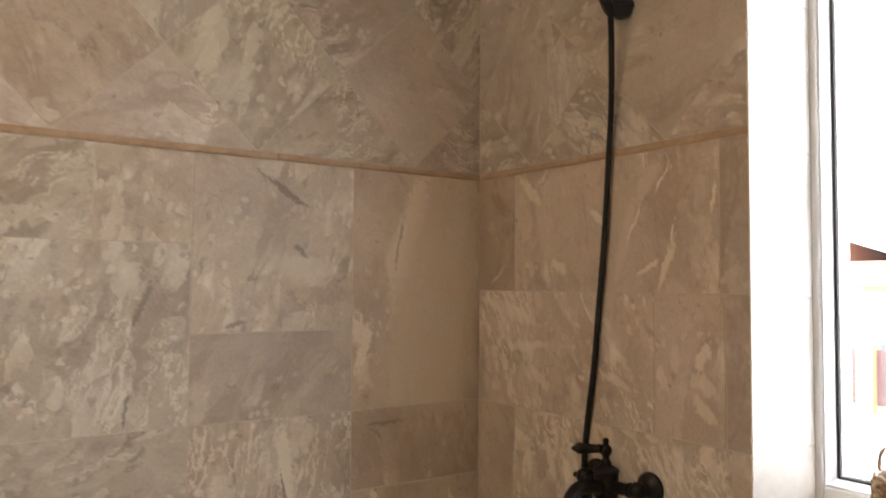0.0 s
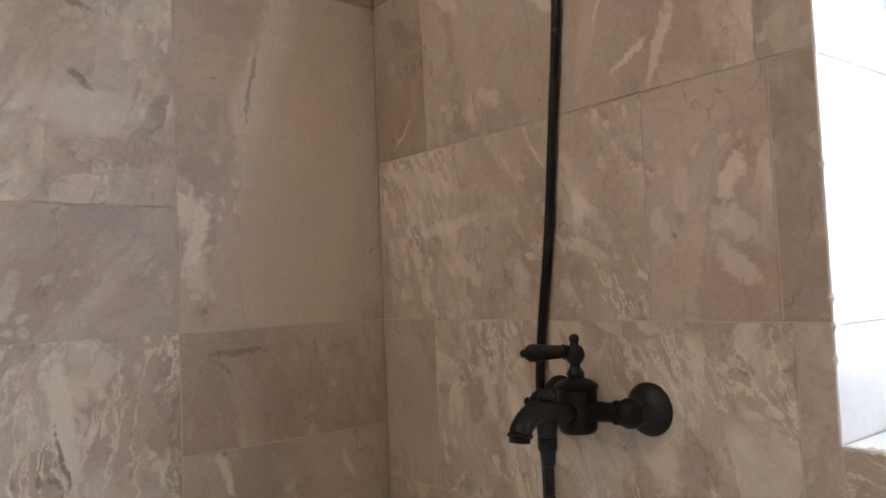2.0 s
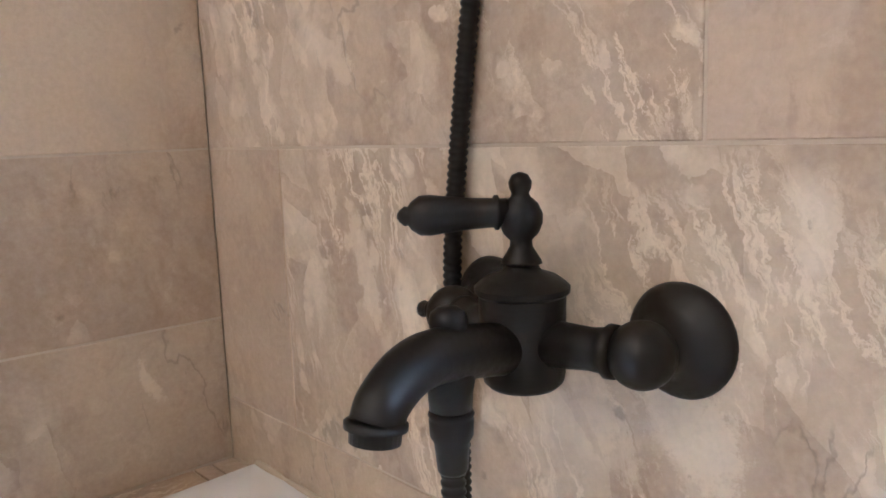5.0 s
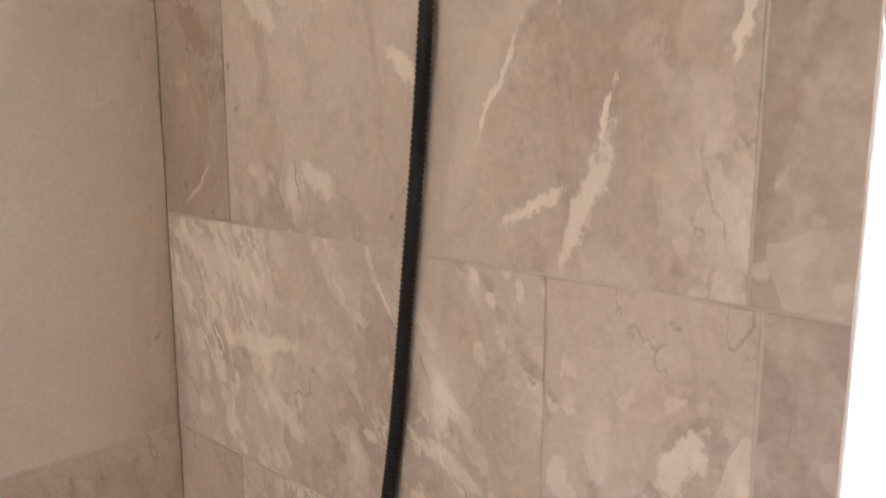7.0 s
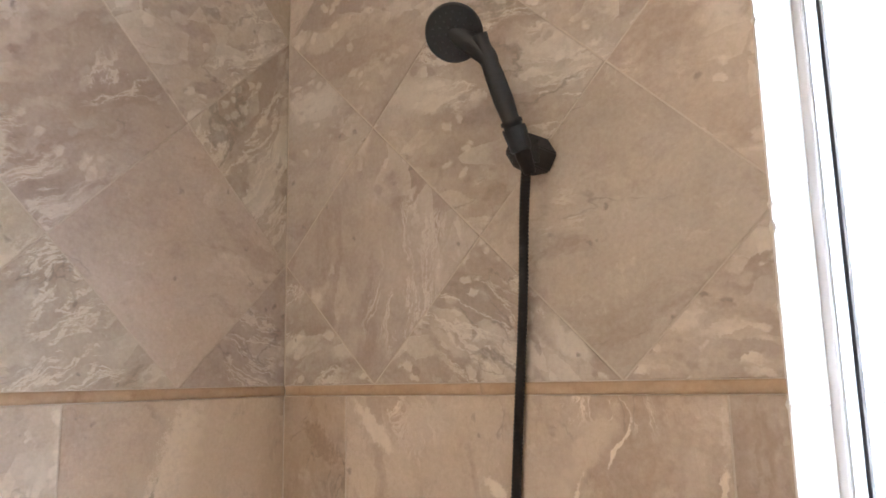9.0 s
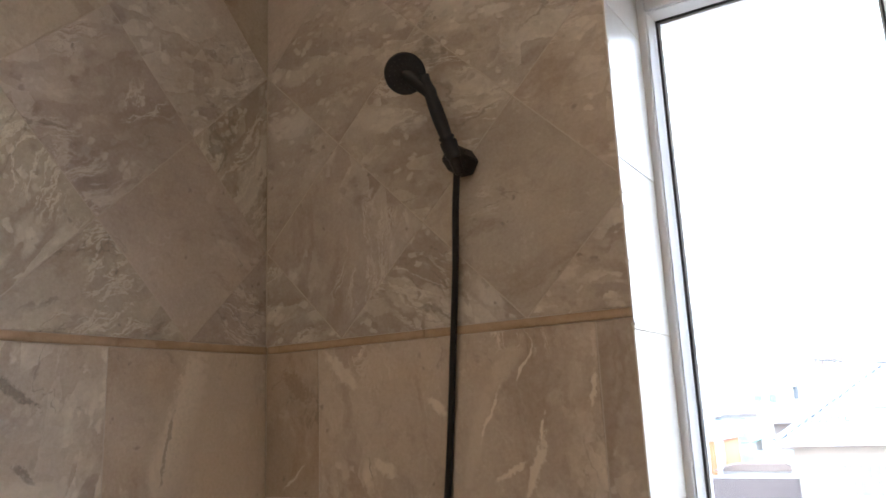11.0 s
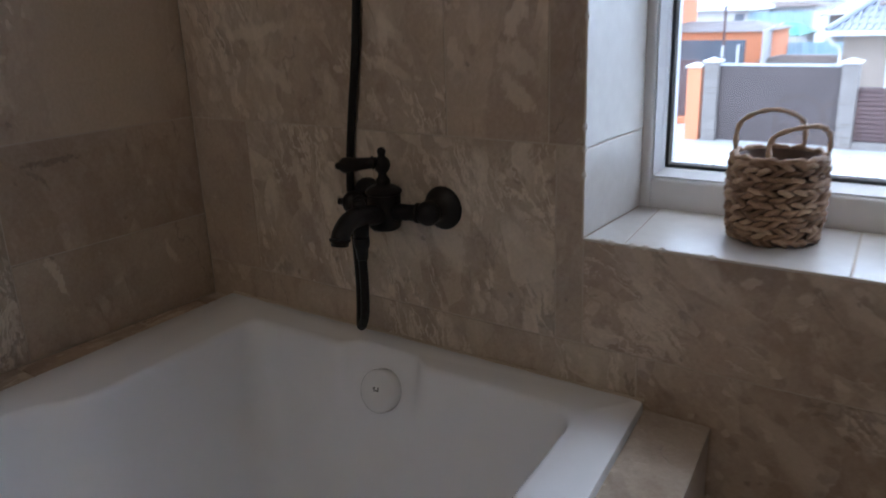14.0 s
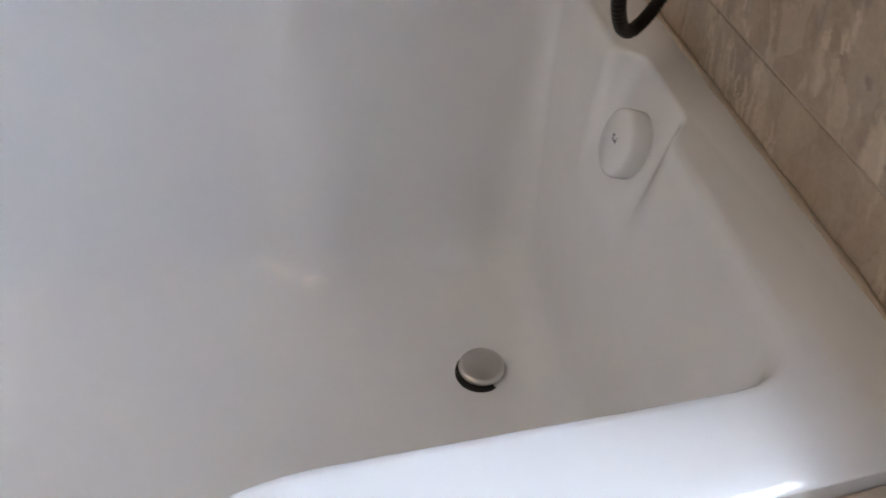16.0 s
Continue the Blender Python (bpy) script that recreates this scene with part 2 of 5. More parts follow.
MARBLE = marble_material("beige_breccia_marble")
PALE_STONE = rough_material("pale_polished_marble", (0.495, 0.445, 0.390), (0.605, 0.560, 0.500), 2.5, 0.30, 0.10, 0.0004, 0, 0.5)
pale_nodes = PALE_STONE.node_tree
for link in list(pale_nodes.links):
    if link.to_socket.name in ("Roughness", "Normal"):
        pale_nodes.links.remove(link)
pale_nodes.nodes["Principled BSDF"].inputs["Roughness"].default_value = 0.33
GROUT = rough_material("cream_grout", (0.45, 0.370, 0.285), (0.54, 0.455, 0.355), 9, 0.85, 0.3)
TRIM = rough_material("ochre_stone_trim", (0.36, 0.235, 0.135), (0.48, 0.34, 0.215), 12, 0.6, 0.25, 0.001, 0, 0.3, (0.31, 0.19, 0.11))
PLASTER = rough_material("cream_plaster", (0.66, 0.60, 0.52), (0.72, 0.66, 0.58), 2, 0.8, 0.15)
CEILING = rough_material("white_paint", (0.72, 0.69, 0.64), (0.78, 0.76, 0.72), 1.5, 0.8, 0.1)
FLOOR = rough_material("beige_floor_stone", (0.30, 0.23, 0.17), (0.40, 0.31, 0.23), 3, 0.4, 0.1)
ACRYLIC = rough_material("white_acrylic", (0.85, 0.85, 0.85), (0.88, 0.88, 0.88), 2, 0.16, 0.0)
ACRYLIC.node_tree.nodes["Principled BSDF"].inputs["Coat Weight"].default_value = 0.3
PVC = rough_material("white_window_plastic", (0.74, 0.73, 0.72), (0.80, 0.79, 0.78), 3, 0.35, 0.05)
GASKET = rough_material("black_rubber_gasket", (0.012, 0.012, 0.013), (0.025, 0.025, 0.027), 20, 0.6)
BLACK = rough_material("oil_rubbed_bronze", (0.006, 0.0055, 0.0055), (0.012, 0.010, 0.009), 14, 0.45, 0.1, 0.0005, 0.1, 0.35, (0.020, 0.013, 0.009))
MATT = rough_material("black_plastic", (0.006, 0.006, 0.007), (0.011, 0.011, 0.012), 20, 0.55, 0.1, 0.0005)
METAL = rough_material("brushed_nickel", (0.58, 0.56, 0.53), (0.62, 0.60, 0.57), 10, 0.34, 0.0, 0.0005, 1.0)
SPACER = rough_material("grey_spacer", (0.50, 0.50, 0.51), (0.56, 0.56, 0.57), 10, 0.5, 0.0)
# near-black colour that stands in for the shade inside narrow gaps
DARK = rough_material("recess_shade_black", (0.01, 0.01, 0.01), (0.02, 0.02, 0.02), 10, 0.6)
GREYINK = rough_material("grey_ink", (0.10, 0.10, 0.10), (0.14, 0.14, 0.14), 10, 0.6)


def straw_material():
    m, n, l, p = nodes_of("dried_water_hyacinth")
    tc, info = n.new("ShaderNodeTexCoord"), n.new("ShaderNodeObjectInfo")
    v = stretched(n, l, tc.outputs["Object"], 40, 260, 260)
    grain = noise_tex(n, l, v, 1.0, 3, 0.6)
    tone = math_node(n, l, "ADD", math_node(n, l, "MULTIPLY", grain, 0.6), math_node(n, l, "MULTIPLY", info.outputs["Random"], 0.4))
    col = ramp(n, l, tone, [(0.2, (0.130, 0.066, 0.032)), (0.5, (0.335, 0.205, 0.115)), (0.8, (0.530, 0.375, 0.235))])
    l.new(col, p.inputs["Base Color"])
    p.inputs["Roughness"].default_value = 0.6
    bump(n, l, p, grain, 0.5, 0.001)
    return m


STRAW = straw_material()
STRAW_DARK = rough_material("dark_straw_lining", (0.07, 0.04, 0.025), (0.13, 0.08, 0.05), 60, 0.8, 0.6, 0.002)


def glass_material():
    m, n, l, p = nodes_of("window_glass")
    p.inputs["Base Color"].default_value = (0.97, 0.985, 0.98, 1)
    p.inputs["Roughness"].default_value = 0.0
    p.inputs["Transmission Weight"].default_value = 1.0
    p.inputs["IOR"].default_value = 1.45
    return m


GLASS = glass_material()


# ---- mesh helpers ----
def part(name, bm, material, parent=None, label="", smooth=False):
    me = bpy.data.meshes.new(name)
    bmesh.ops.recalc_face_normals(bm, faces=bm.faces)
    bm.to_mesh(me)
    bm.free()
    me.materials.append(material)
    if smooth:
        me.shade_smooth()
    ob = new(name, me)
    if parent is not None:
        ob.parent = parent
    if label:
        tagged(ob, label)
    return ob


def thing(name, label, category, group="", at=(0, 0, 0)):
    ob = new(name)
    ob.location = at
    ob.empty_display_size = 0.1
    return tagged(ob, label, category, group)


def box(bm, x0, x1, y0, y1, z0, z1, bevel=0.0):
    out = bmesh.ops.create_cube(bm, size=1.0)
    bmesh.ops.scale(bm, vec=(x1 - x0, y1 - y0, z1 - z0), verts=out["verts"])
    bmesh.ops.translate(bm, vec=((x0 + x1) / 2, (y0 + y1) / 2, (z0 + z1) / 2), verts=out["verts"])
    if bevel:
        es = list({e for v in out["verts"] for e in v.link_edges})
        bmesh.ops.bevel(bm, geom=es, offset=bevel, segments=2, affect="EDGES", profile=0.5)
    return bm


def slab(x0, x1, y0, y1, z0, z1, bevel=0.0):
    return box(bmesh.new(), x0, x1, y0, y1, z0, z1, bevel)


def frame_of(axis):
    """Axes across and along a direction."""
    a = Vector(axis).normalized()
    u = a.cross(Vector((0, 0, 1)))
    u = Vector((1, 0, 0)) if u.length < 1e-3 else u.normalized()
    return u, a.cross(u).normalized(), a


def lathe(bm, base, axis, profile, seg=24):
    """Turn (distance along the axis, radius) rows about the axis from base; the ends are closed."""
    u, w, a = frame_of(axis)
    base = Vector(base)
    rings = []
    for d, r in profile:
        rings.append([bm.verts.new(base + a * d + (u * math.cos(k) + w * math.sin(k)) * max(r, 1e-4)) for k in (2 * math.pi * i / seg for i in range(seg))])
    for q, r in zip(rings, rings[1:]):
        for i in range(seg):
            bm.faces.new((q[i], q[(i + 1) % seg], r[(i + 1) % seg], r[i]))
    bm.faces.new(rings[0][::-1])
    bm.faces.new(rings[-1])
    return bm


def smooth_path(points, steps):
    """Catmull-Rom points through the given ones."""
    p = [Vector(q) for q in points]
    p = [2 * p[0] - p[1]] + p + [2 * p[-1] - p[-2]]
    out = []
    for i in range(1, len(p) - 2):
        for k in range(steps):
            t = k / steps
            a, b, c, d = p[i - 1 : i + 3]
            out.append(0.5 * (2 * b + (c - a) * t + (2 * a - 5 * b + 4 * c - d) * t * t + (3 * b - a - 3 * c + d) * t**3))
    out.append(p[-2])
    return out


def tube(bm, path, radius, seg=12):
    """Sweep a circle along a path; radius is a number or a function of the step."""
    rings = []
    for i, q in enumerate(path):
        d = (path[min(i + 1, len(path) - 1)] - path[max(i - 1, 0)]).normalized()
        if i == 0:
            u = d.orthogonal().normalized()
        u = (u - d * u.dot(d)).normalized()
        w = d.cross(u)
        r = radius(i) if callable(radius) else radius
        rings.append([bm.verts.new(q + (u * math.cos(k) + w * math.sin(k)) * r) for k in (2 * math.pi * j / seg for j in range(seg))])
    for q, r in zip(rings, rings[1:]):
        for j in range(seg):
            bm.faces.new((q[j], q[(j + 1) % seg], r[(j + 1) % seg], r[j]))
    bm.faces.new(rings[0][::-1])
    bm.faces.new(rings[-1])
    return bm


def clip(poly, x0, x1, y0, y1):
    """A convex polygon cut to a rectangle."""
    for ax, lim, sign in ((0, x0, 1), (0, x1, -1), (1, y0, 1), (1, y1, -1)):
        out = []
        for a, b in zip(poly, poly[1:] + poly[:1]):
            da, db = sign * (a[ax] - lim), sign * (b[ax] - lim)
            if da >= 0:
                out.append(a)
            if (da > 0 > db) or (da < 0 < db):
                t = da / (da - db)
                out.append((a[0] + t * (b[0] - a[0]), a[1] + t * (b[1] - a[1])))
        poly = out
        if len(poly) < 3:
            return []
    return poly


def inset(poly, d):
    """A convex counter-clockwise polygon drawn in by d on every side."""
    n, out = len(poly), []
    for i in range(n):
        a, b, c = (Vector(poly[(i + k) % n]) for k in (-1, 0, 1))
        e, f = (b - a).normalized(), (c - b).normalized()
        ne, nf = Vector((-e.y, e.x)), Vector((-f.y, f.x))
        k = 1 + ne.dot(nf)
        out.append(b + (ne + nf) * (d / max(k, 0.25)))
    return out


def area_of(poly):
    return sum(a[0] * b[1] - b[0] * a[1] for a, b in zip(poly, poly[1:] + poly[:1])) / 2


WEST = Matrix(((0, 0, 1, 0), (1, 0, 0, 0), (0, 1, 0, 0), (0, 0, 0, 1)))   # across = y, up = z, out = +x
NORTH = Matrix(((1, 0, 0, 0), (0, 0, -1, 0), (0, 1, 0, 0), (0, 0, 0, 1)))  # across = x, up = z, out = -y
UP = Matrix.Identity(4)                                                     # across = x, along = y, out = +z
DOWN = Matrix(((-1, 0, 0, 0), (0, 1, 0, 0), (0, 0, -1, 0), (0, 0, 0, 1)))
tile_rng = random.Random(7)


def tile(parent, plane, poly, tone=None, turn=None, gap=0.0026, thick=0.008, stone=None, marks=()):
    """One stone tile, its face on the plane, with eased edges."""
    if area_of(poly) < 0:
        poly = poly[::-1]
    clean = [q for i, q in enumerate(poly) if (Vector(q) - Vector(poly[i - 1])).length > 1e-4]
    if len(clean) < 3 or area_of(clean) < 2e-4:
        return None
    cx, cy = (sum(q[k] for q in clean) / len(clean) for k in (0, 1))
    r = tile_rng
    local = [(q[0] - cx, q[1] - cy) for q in clean]
    outer, inner = inset(local, gap / 2), inset(local, gap / 2 + 0.0008)
    lift = r.uniform(-0.0003, 0.0004)
    bm = bmesh.new()
    back = [bm.verts.new((q.x, q.y, -thick)) for q in outer]
    mid = [bm.verts.new((q.x, q.y, lift - 0.0006)) for q in outer]
    top = [bm.verts.new((q.x, q.y, lift + r.uniform(-0.0002, 0.0002))) for q in inner]
    k = len(outer)
    for lo, hi in ((back, mid), (mid, top)):
        for i in range(k):
            bm.faces.new((lo[i], lo[(i + 1) % k], hi[(i + 1) % k], hi[i]))
    bm.faces.new(top)
    bm.faces.new(back[::-1])
    if marks:
        stone = marble_material("marked_breccia_marble", [(a - cx, b - cy, c - cx, d - cy, w, k, f) for a, b, c, d, w, k, f in marks])
    ob = part("tile", bm, stone or MARBLE, parent)
    ob.matrix_basis = plane @ Matrix.Translation((cx, cy, 0))
    if tone is None:
        g = r.uniform(0.86, 1.10)
        tone = (g * r.uniform(0.98, 1.03), g, g * r.uniform(0.95, 1.04))
    ob.color = (*tone, r.random() if turn is None else turn)
    return ob


def rect(x0, x1, y0, y1):
    return [(x0, y0), (x1, y0), (x1, y1), (x0, y1)]


# ---- plan ----
TRIM_Z, TRIM_TOP = 1.580, 1.597
ROW = 0.3025
ROOM_X, ROOM_Y, ROOM_Z = 3.0, -3.0, 2.75
WX0, WX1, WZ0, WZ1 = 0.844, 2.20, 0.846, 2.272
REVEAL = 0.212
DIAG = 0.2157
TUB_Z = 0.619


def setting(ob, label, category):
    return tagged(ob, label, category, "", "structure")


floor = setting(part("floor", slab(-0.3, ROOM_X + 0.2, ROOM_Y - 0.2, 0.36, -0.15, 0.0), FLOOR), "beige stone bathroom floor", "floor")
ceiling = setting(part("ceiling", slab(-0.3, ROOM_X + 0.2, ROOM_Y - 0.2, 0.36, ROOM_Z, ROOM_Z + 0.15), CEILING), "plain white painted bathroom ceiling", "ceiling")
wall_west = setting(part("wall_west", slab(-0.3, -0.0012, ROOM_Y - 0.2, 0.0, 0.0, ROOM_Z), GROUT), "bathroom wall clad in beige marble tiles of mixed sizes", "wall")
bm = bmesh.new()
g = 0.0012
box(bm, -0.3, WX0 - g, g, 0.36, 0.0, ROOM_Z)
box(bm, WX1 + g, ROOM_X + 0.2, g, 0.36, 0.0, ROOM_Z)
box(bm, WX0 - g, WX1 + g, g, 0.36, 0.0, WZ0 - g)
box(bm, WX0 - g, WX1 + g, g, 0.36, WZ1 + g, ROOM_Z)
wall_north = setting(part("wall_north", bm, GROUT), "marble-tiled wall with a deep window opening", "wall")
wall_east = setting(part("wall_east", slab(ROOM_X, ROOM_X + 0.2, ROOM_Y - 0.2, 0.0, 0.0, ROOM_Z), PLASTER), "plain cream bathroom wall", "wall")
wall_south = setting(part("wall_south", slab(-0.003, ROOM_X, ROOM_Y - 0.2, ROOM_Y, 0.0, ROOM_Z), PLASTER), "plain cream bathroom wall", "wall")


# ceiling bar with four small lit spots
OPAL, on, ol, op = nodes_of("lit_opal_glass")
op.inputs["Emission Color"].default_value = (1.0, 0.78, 0.55, 1)
op.inputs["Emission Strength"].default_value = LAMP
op.inputs["Base Color"].default_value = (0.85, 0.83, 0.8, 1)
ceiling_light = thing("ceiling_light", "ceiling bar with four lit opal spots", "ceiling light", at=(0.95, -1.95, ROOM_Z))
part("mount", slab(-0.52, 0.52, -0.03, 0.03, -0.025, 0.0, 0.004), METAL, ceiling_light)
for x in (-0.42, -0.14, 0.14, 0.42):
    part("stem", lathe(bmesh.new(), (x, 0, -0.024), (0, 0, -1), [(0.0, 0.012), (0.03, 0.012)], 16), METAL, ceiling_light)
    part("shade", lathe(bmesh.new(), (x, 0, -0.053), (0, 0, -1), [(0.0, 0.040), (0.015, 0.065), (0.045, 0.075), (0.075, 0.065), (0.092, 0.035), (0.096, 0.004)], 24), OPAL, ceiling_light, "lit opal glass shade", True)

# ---- bathtub ----
FRONT = 0.125   # lean of the tub's front side against the wall
BACK = 0.06


def rounded(points, radii, n=6):
    """A closed outline with n + 1 points on each rounded corner."""
    out = []
    k = len(points)
    for i in range(k):
        a, b, c = (Vector(points[(i + j) % k]) for j in (-1, 0, 1))
        u, v = (a - b), (c - b)
        r = min(radii[i], 0.48 * u.length, 0.48 * v.length)
        p0, p1 = b + u.normalized() * r, b + v.normalized() * r
        for j in range(n + 1):
            t = j / n
            out.append((1 - t) ** 2 * p0 + 2 * t * (1 - t) * b + t * t * p1)
    return out


def tub_outline(a, b, c, e, grow):
    """The basin's outline, drawn in by a at the sides, b at the tap end, c in the overflow's niche, e at the far end."""
    pts = [(0.212 + a, -0.080 - b), (0.430, -0.080 - b), (0.452, -0.052 - c), (0.574, -0.052 - c), (0.608, -0.080 - b),
           (0.877 - a, -0.080 - b), (0.908 - a, -0.430), (0.942 - a, -0.500), (1.066 - a, -1.66 + e), (0.250 + a, -1.66 + e),
           (0.178 + a, -0.505), (0.236 + a, -0.430)]
    radii = [0.034 + grow, 0.012, 0.014, 0.014, 0.018, 0.055 + grow, 0.05, 0.05, 0.10 + grow, 0.10 + grow, 0.05, 0.05]
    return rounded(pts, radii)


bathtub = thing("bathtub", "white acrylic built-in bathtub with a wide flat rim", "bathtub")
bm = bmesh.new()
levels = [(-0.010, -0.010, -0.006, -0.010, 0.0, TUB_Z), (-0.004, -0.004, -0.003, -0.004, 0.0, TUB_Z - 0.002), (0.0, 0.0, 0.0, 0.0, 0.0, TUB_Z - 0.008),
          (0.003, 0.003, 0.005, 0.006, 0.002, TUB_Z - 0.025), (0.010, 0.010, 0.026, 0.025, 0.008, 0.535), (0.017, 0.015, 0.043, 0.05, 0.012, 0.495), (0.025, 0.020, 0.048, 0.09, 0.02, 0.45),
          (0.040, 0.028, 0.056, 0.16, 0.03, 0.37), (0.056, 0.037, 0.065, 0.24, 0.045, 0.29), (0.066, 0.043, 0.071, 0.29, 0.06, 0.250),
          (0.080, 0.054, 0.082, 0.33, 0.07, 0.222), (0.100, 0.071, 0.099, 0.37, 0.08, 0.205), (0.128, 0.096, 0.124, 0.41, 0.08, 0.196), (0.165, 0.130, 0.158, 0.45, 0.07, 0.192), (0.21, 0.17, 0.198, 0.49, 0.05, 0.190)]
loops = [[bm.verts.new((q.x, q.y, z)) for q in tub_outline(a, b, c, e, gr)] for a, b, c, e, gr, z in levels]
for p, q in zip(loops, loops[1:]):
    for i in range(len(p)):
        bm.faces.new((p[i], p[(i + 1) % len(p)], q[(i + 1) % len(p)], q[i]))
bm.faces.new(loops[-1])


def tub_outer(d, z):
    ys = -1.76 + d
    return [bm.verts.new((q.x, q.y, z)) for q in rounded([(0.062 + d, -0.002 - d), (0.944 - d, -0.002 - d), (0.944 - FRONT * ys - d, ys), (0.062 - BACK * ys + d, ys)], [0.008] * 4, 17)]


# the far and near corners of both outlines are matched by sorting round the middle
outer = [tub_outer(0.0035, TUB_Z), tub_outer(0.001, TUB_Z - 0.0012), tub_outer(0.0, TUB_Z - 0.007), tub_outer(0.0, TUB_Z - 0.040)]
for p, q in zip(outer, outer[1:]):
    for i in range(len(p)):
        bm.faces.new((p[i], p[(i + 1) % len(p)], q[(i + 1) % len(p)], q[i]))
edges = [bm.edges.get((p[i], p[(i + 1) % len(p)])) for p in (loops[0], outer[0]) for i in range(len(p))]
bmesh.ops.triangle_fill(bm, edges=edges, use_beauty=True)
tub_shell = part("shell", bm, ACRYLIC, bathtub, smooth=True)
tub_shell.data.set_sharp_from_angle(angle=radians(55))

# overflow cover
knob_at, knob_dir = Vector((0.518, -0.064, 0.548)), Vector((-0.02, -1.0, 0.28))
cover = part("overflow_cover", lathe(bmesh.new(), knob_at, knob_dir, [(0.0, 0.033), (0.004, 0.0362), (0.024, 0.0370), (0.0285, 0.0358), (0.0310, 0.0325), (0.0310, 0.004)], 40), ACRYLIC, bathtub, "round white overflow cover with a notched edge", True)
cover.data.set_sharp_from_angle(angle=radians(40))
bm = bmesh.new()
ku, kw, ka = frame_of(knob_dir)
for du, dw, su, sw in ((-0.004, 0.0, 0.0012, 0.004), (-0.001, 0.002, 0.003, 0.0012), (0.004, 0.0, 0.0012, 0.004), (0.006, -0.001, 0.0015, 0.0012)):
    c = knob_at + ka * 0.0312 + ku * du + kw * (dw - 0.004)
    bm.faces.new([bm.verts.new(c + ku * su * i + kw * sw * j) for i, j in ((-1, -1), (1, -1), (1, 1), (-1, 1))])
part("mark", bm, GREYINK, cover)
# black disc behind the cover: the shade of the slit, put in as colour
bm = bmesh.new()
lathe(bm, knob_at - knob_dir.normalized() * 0.03, knob_dir, [(0.0, 0.031), (0.031, 0.0315)], 32)
part("overflow_seat", bm, DARK, bathtub)
drain_at = (0.512, -0.217)
# solid black ring in place of the shade under the plug
bm = lathe(bmesh.new(), (*drain_at, 0.186), (0, 0, 1), [(0.0, 0.036), (0.006, 0.0355), (0.0070, 0.034), (0.0066, 0.030)], 40)
part("drain_ring", bm, DARK, bathtub, "black ring painted as the shaded gap round the drain", True)
bm = lathe(bmesh.new(), (*drain_at, 0.1935), (0, 0, 1), [(0.0, 0.012), (0.005, 0.0305), (0.0085, 0.0315), (0.0115, 0.030), (0.0130, 0.025), (0.0136, 0.004)], 40)
part("drain_plug", bm, METAL, bathtub, "round nickel click-clack drain plug", True)

# tiled surround: front skirt with its ledge, and the strip along the wall
tub_surround = setting(part("tub_surround", bmesh.new(), GROUT), "marble-tiled ledge and skirt round the bathtub", "tub surround")
bm = bmesh.new()


def wedge(bm, corners, z0, z1):
    lo = [bm.verts.new((x, y, z0)) for x, y in corners]
    hi = [bm.verts.new((x, y, z1)) for x, y in corners]
    k = len(lo)
    for i in range(k):
        bm.faces.new((lo[i], lo[(i + 1) % k], hi[(i + 1) % k], hi[i]))
    bm.faces.new(lo[::-1])
    bm.faces.new(hi)


FAR = -1.76
LEDGE_Z = 0.606
wedge(bm, [(0.943, 0.0), (1.034, 0.0), (1.034 - FRONT * FAR, FAR), (0.943 - FRONT * FAR, FAR)], 0.0, LEDGE_Z - 0.003)
wedge(bm, [(-0.003, 0.0), (0.061, 0.0), (0.061 - BACK * FAR, FAR), (-0.003, FAR)], 0.0, LEDGE_Z - 0.003)
wedge(bm, [(-0.003, FAR - 0.1), (1.034 - FRONT * FAR, FAR - 0.1), (1.034 - FRONT * FAR, FAR), (-0.003, FAR)], 0.0, LEDGE_Z - 0.003)
bm.to_mesh(tub_surround.data)
bm.free()
ledge_plane = UP.copy()
ledge_plane.translation.z = LEDGE_Z
for y0, y1 in ((-0.002, -0.42), (-0.42, -1.03), (-1.03, FAR)):
    tile(tub_surround, ledge_plane, [(0.944 - FRONT * y1, y1), (1.040 - FRONT * y1, y1), (1.040 - FRONT * y0, y0), (0.944 - FRONT * y0, y0)], (0.95, 0.95, 0.92), 0.3)
for y0, y1, tone in ((-0.002, -0.03, (1.0, 0.95, 0.9)), (-0.03, -0.052, (0.8, 0.72, 0.64)), (-0.052, -0.42, (0.82, 0.74, 0.66)), (-0.42, -1.03, (0.85, 0.78, 0.7)), (-1.03, FAR, (0.85, 0.78, 0.7))):
    tile(tub_surround, ledge_plane, [(0.001, y1), (0.061 - BACK * y1, y1), (0.061 - BACK * y0, y0), (0.001, y0)], tone, 0.5)
caulk_rng = random.Random(5)
for a, b in (((0.066, -0.0035, TUB_Z - 0.001), (0.944, -0.0035, TUB_Z - 0.001)), ((0.061, -0.006, LEDGE_Z + 0.004), (0.061 - BACK * FAR, FAR, LEDGE_Z + 0.004))):
    a, b = Vector(a), Vector(b)
    bm = tube(bmesh.new(), [a + (b - a) * i / 90 for i in range(91)], lambda i: 0.0036 + 0.0008 * math.sin(i * 0.7) + caulk_rng.uniform(0, 0.0006), 8)
    part("caulk", bm, GROUT, tub_surround, "beige caulk along the tub's edge", True)
lean = math.atan(FRONT)
skirt = Matrix.Translation((1.037, 0, 0)) @ Matrix.Rotation(lean, 4, "Z") @ WEST
for y0, y1 in ((-0.61, -0.002), (-1.22, -0.61), (-1.77, -1.22)):
    for z0, z1 in ((0.30, LEDGE_Z - 0.009), (0.0, 0.30)):
        tile(tub_surround, skirt, rect(y0, y1, z0, z1))

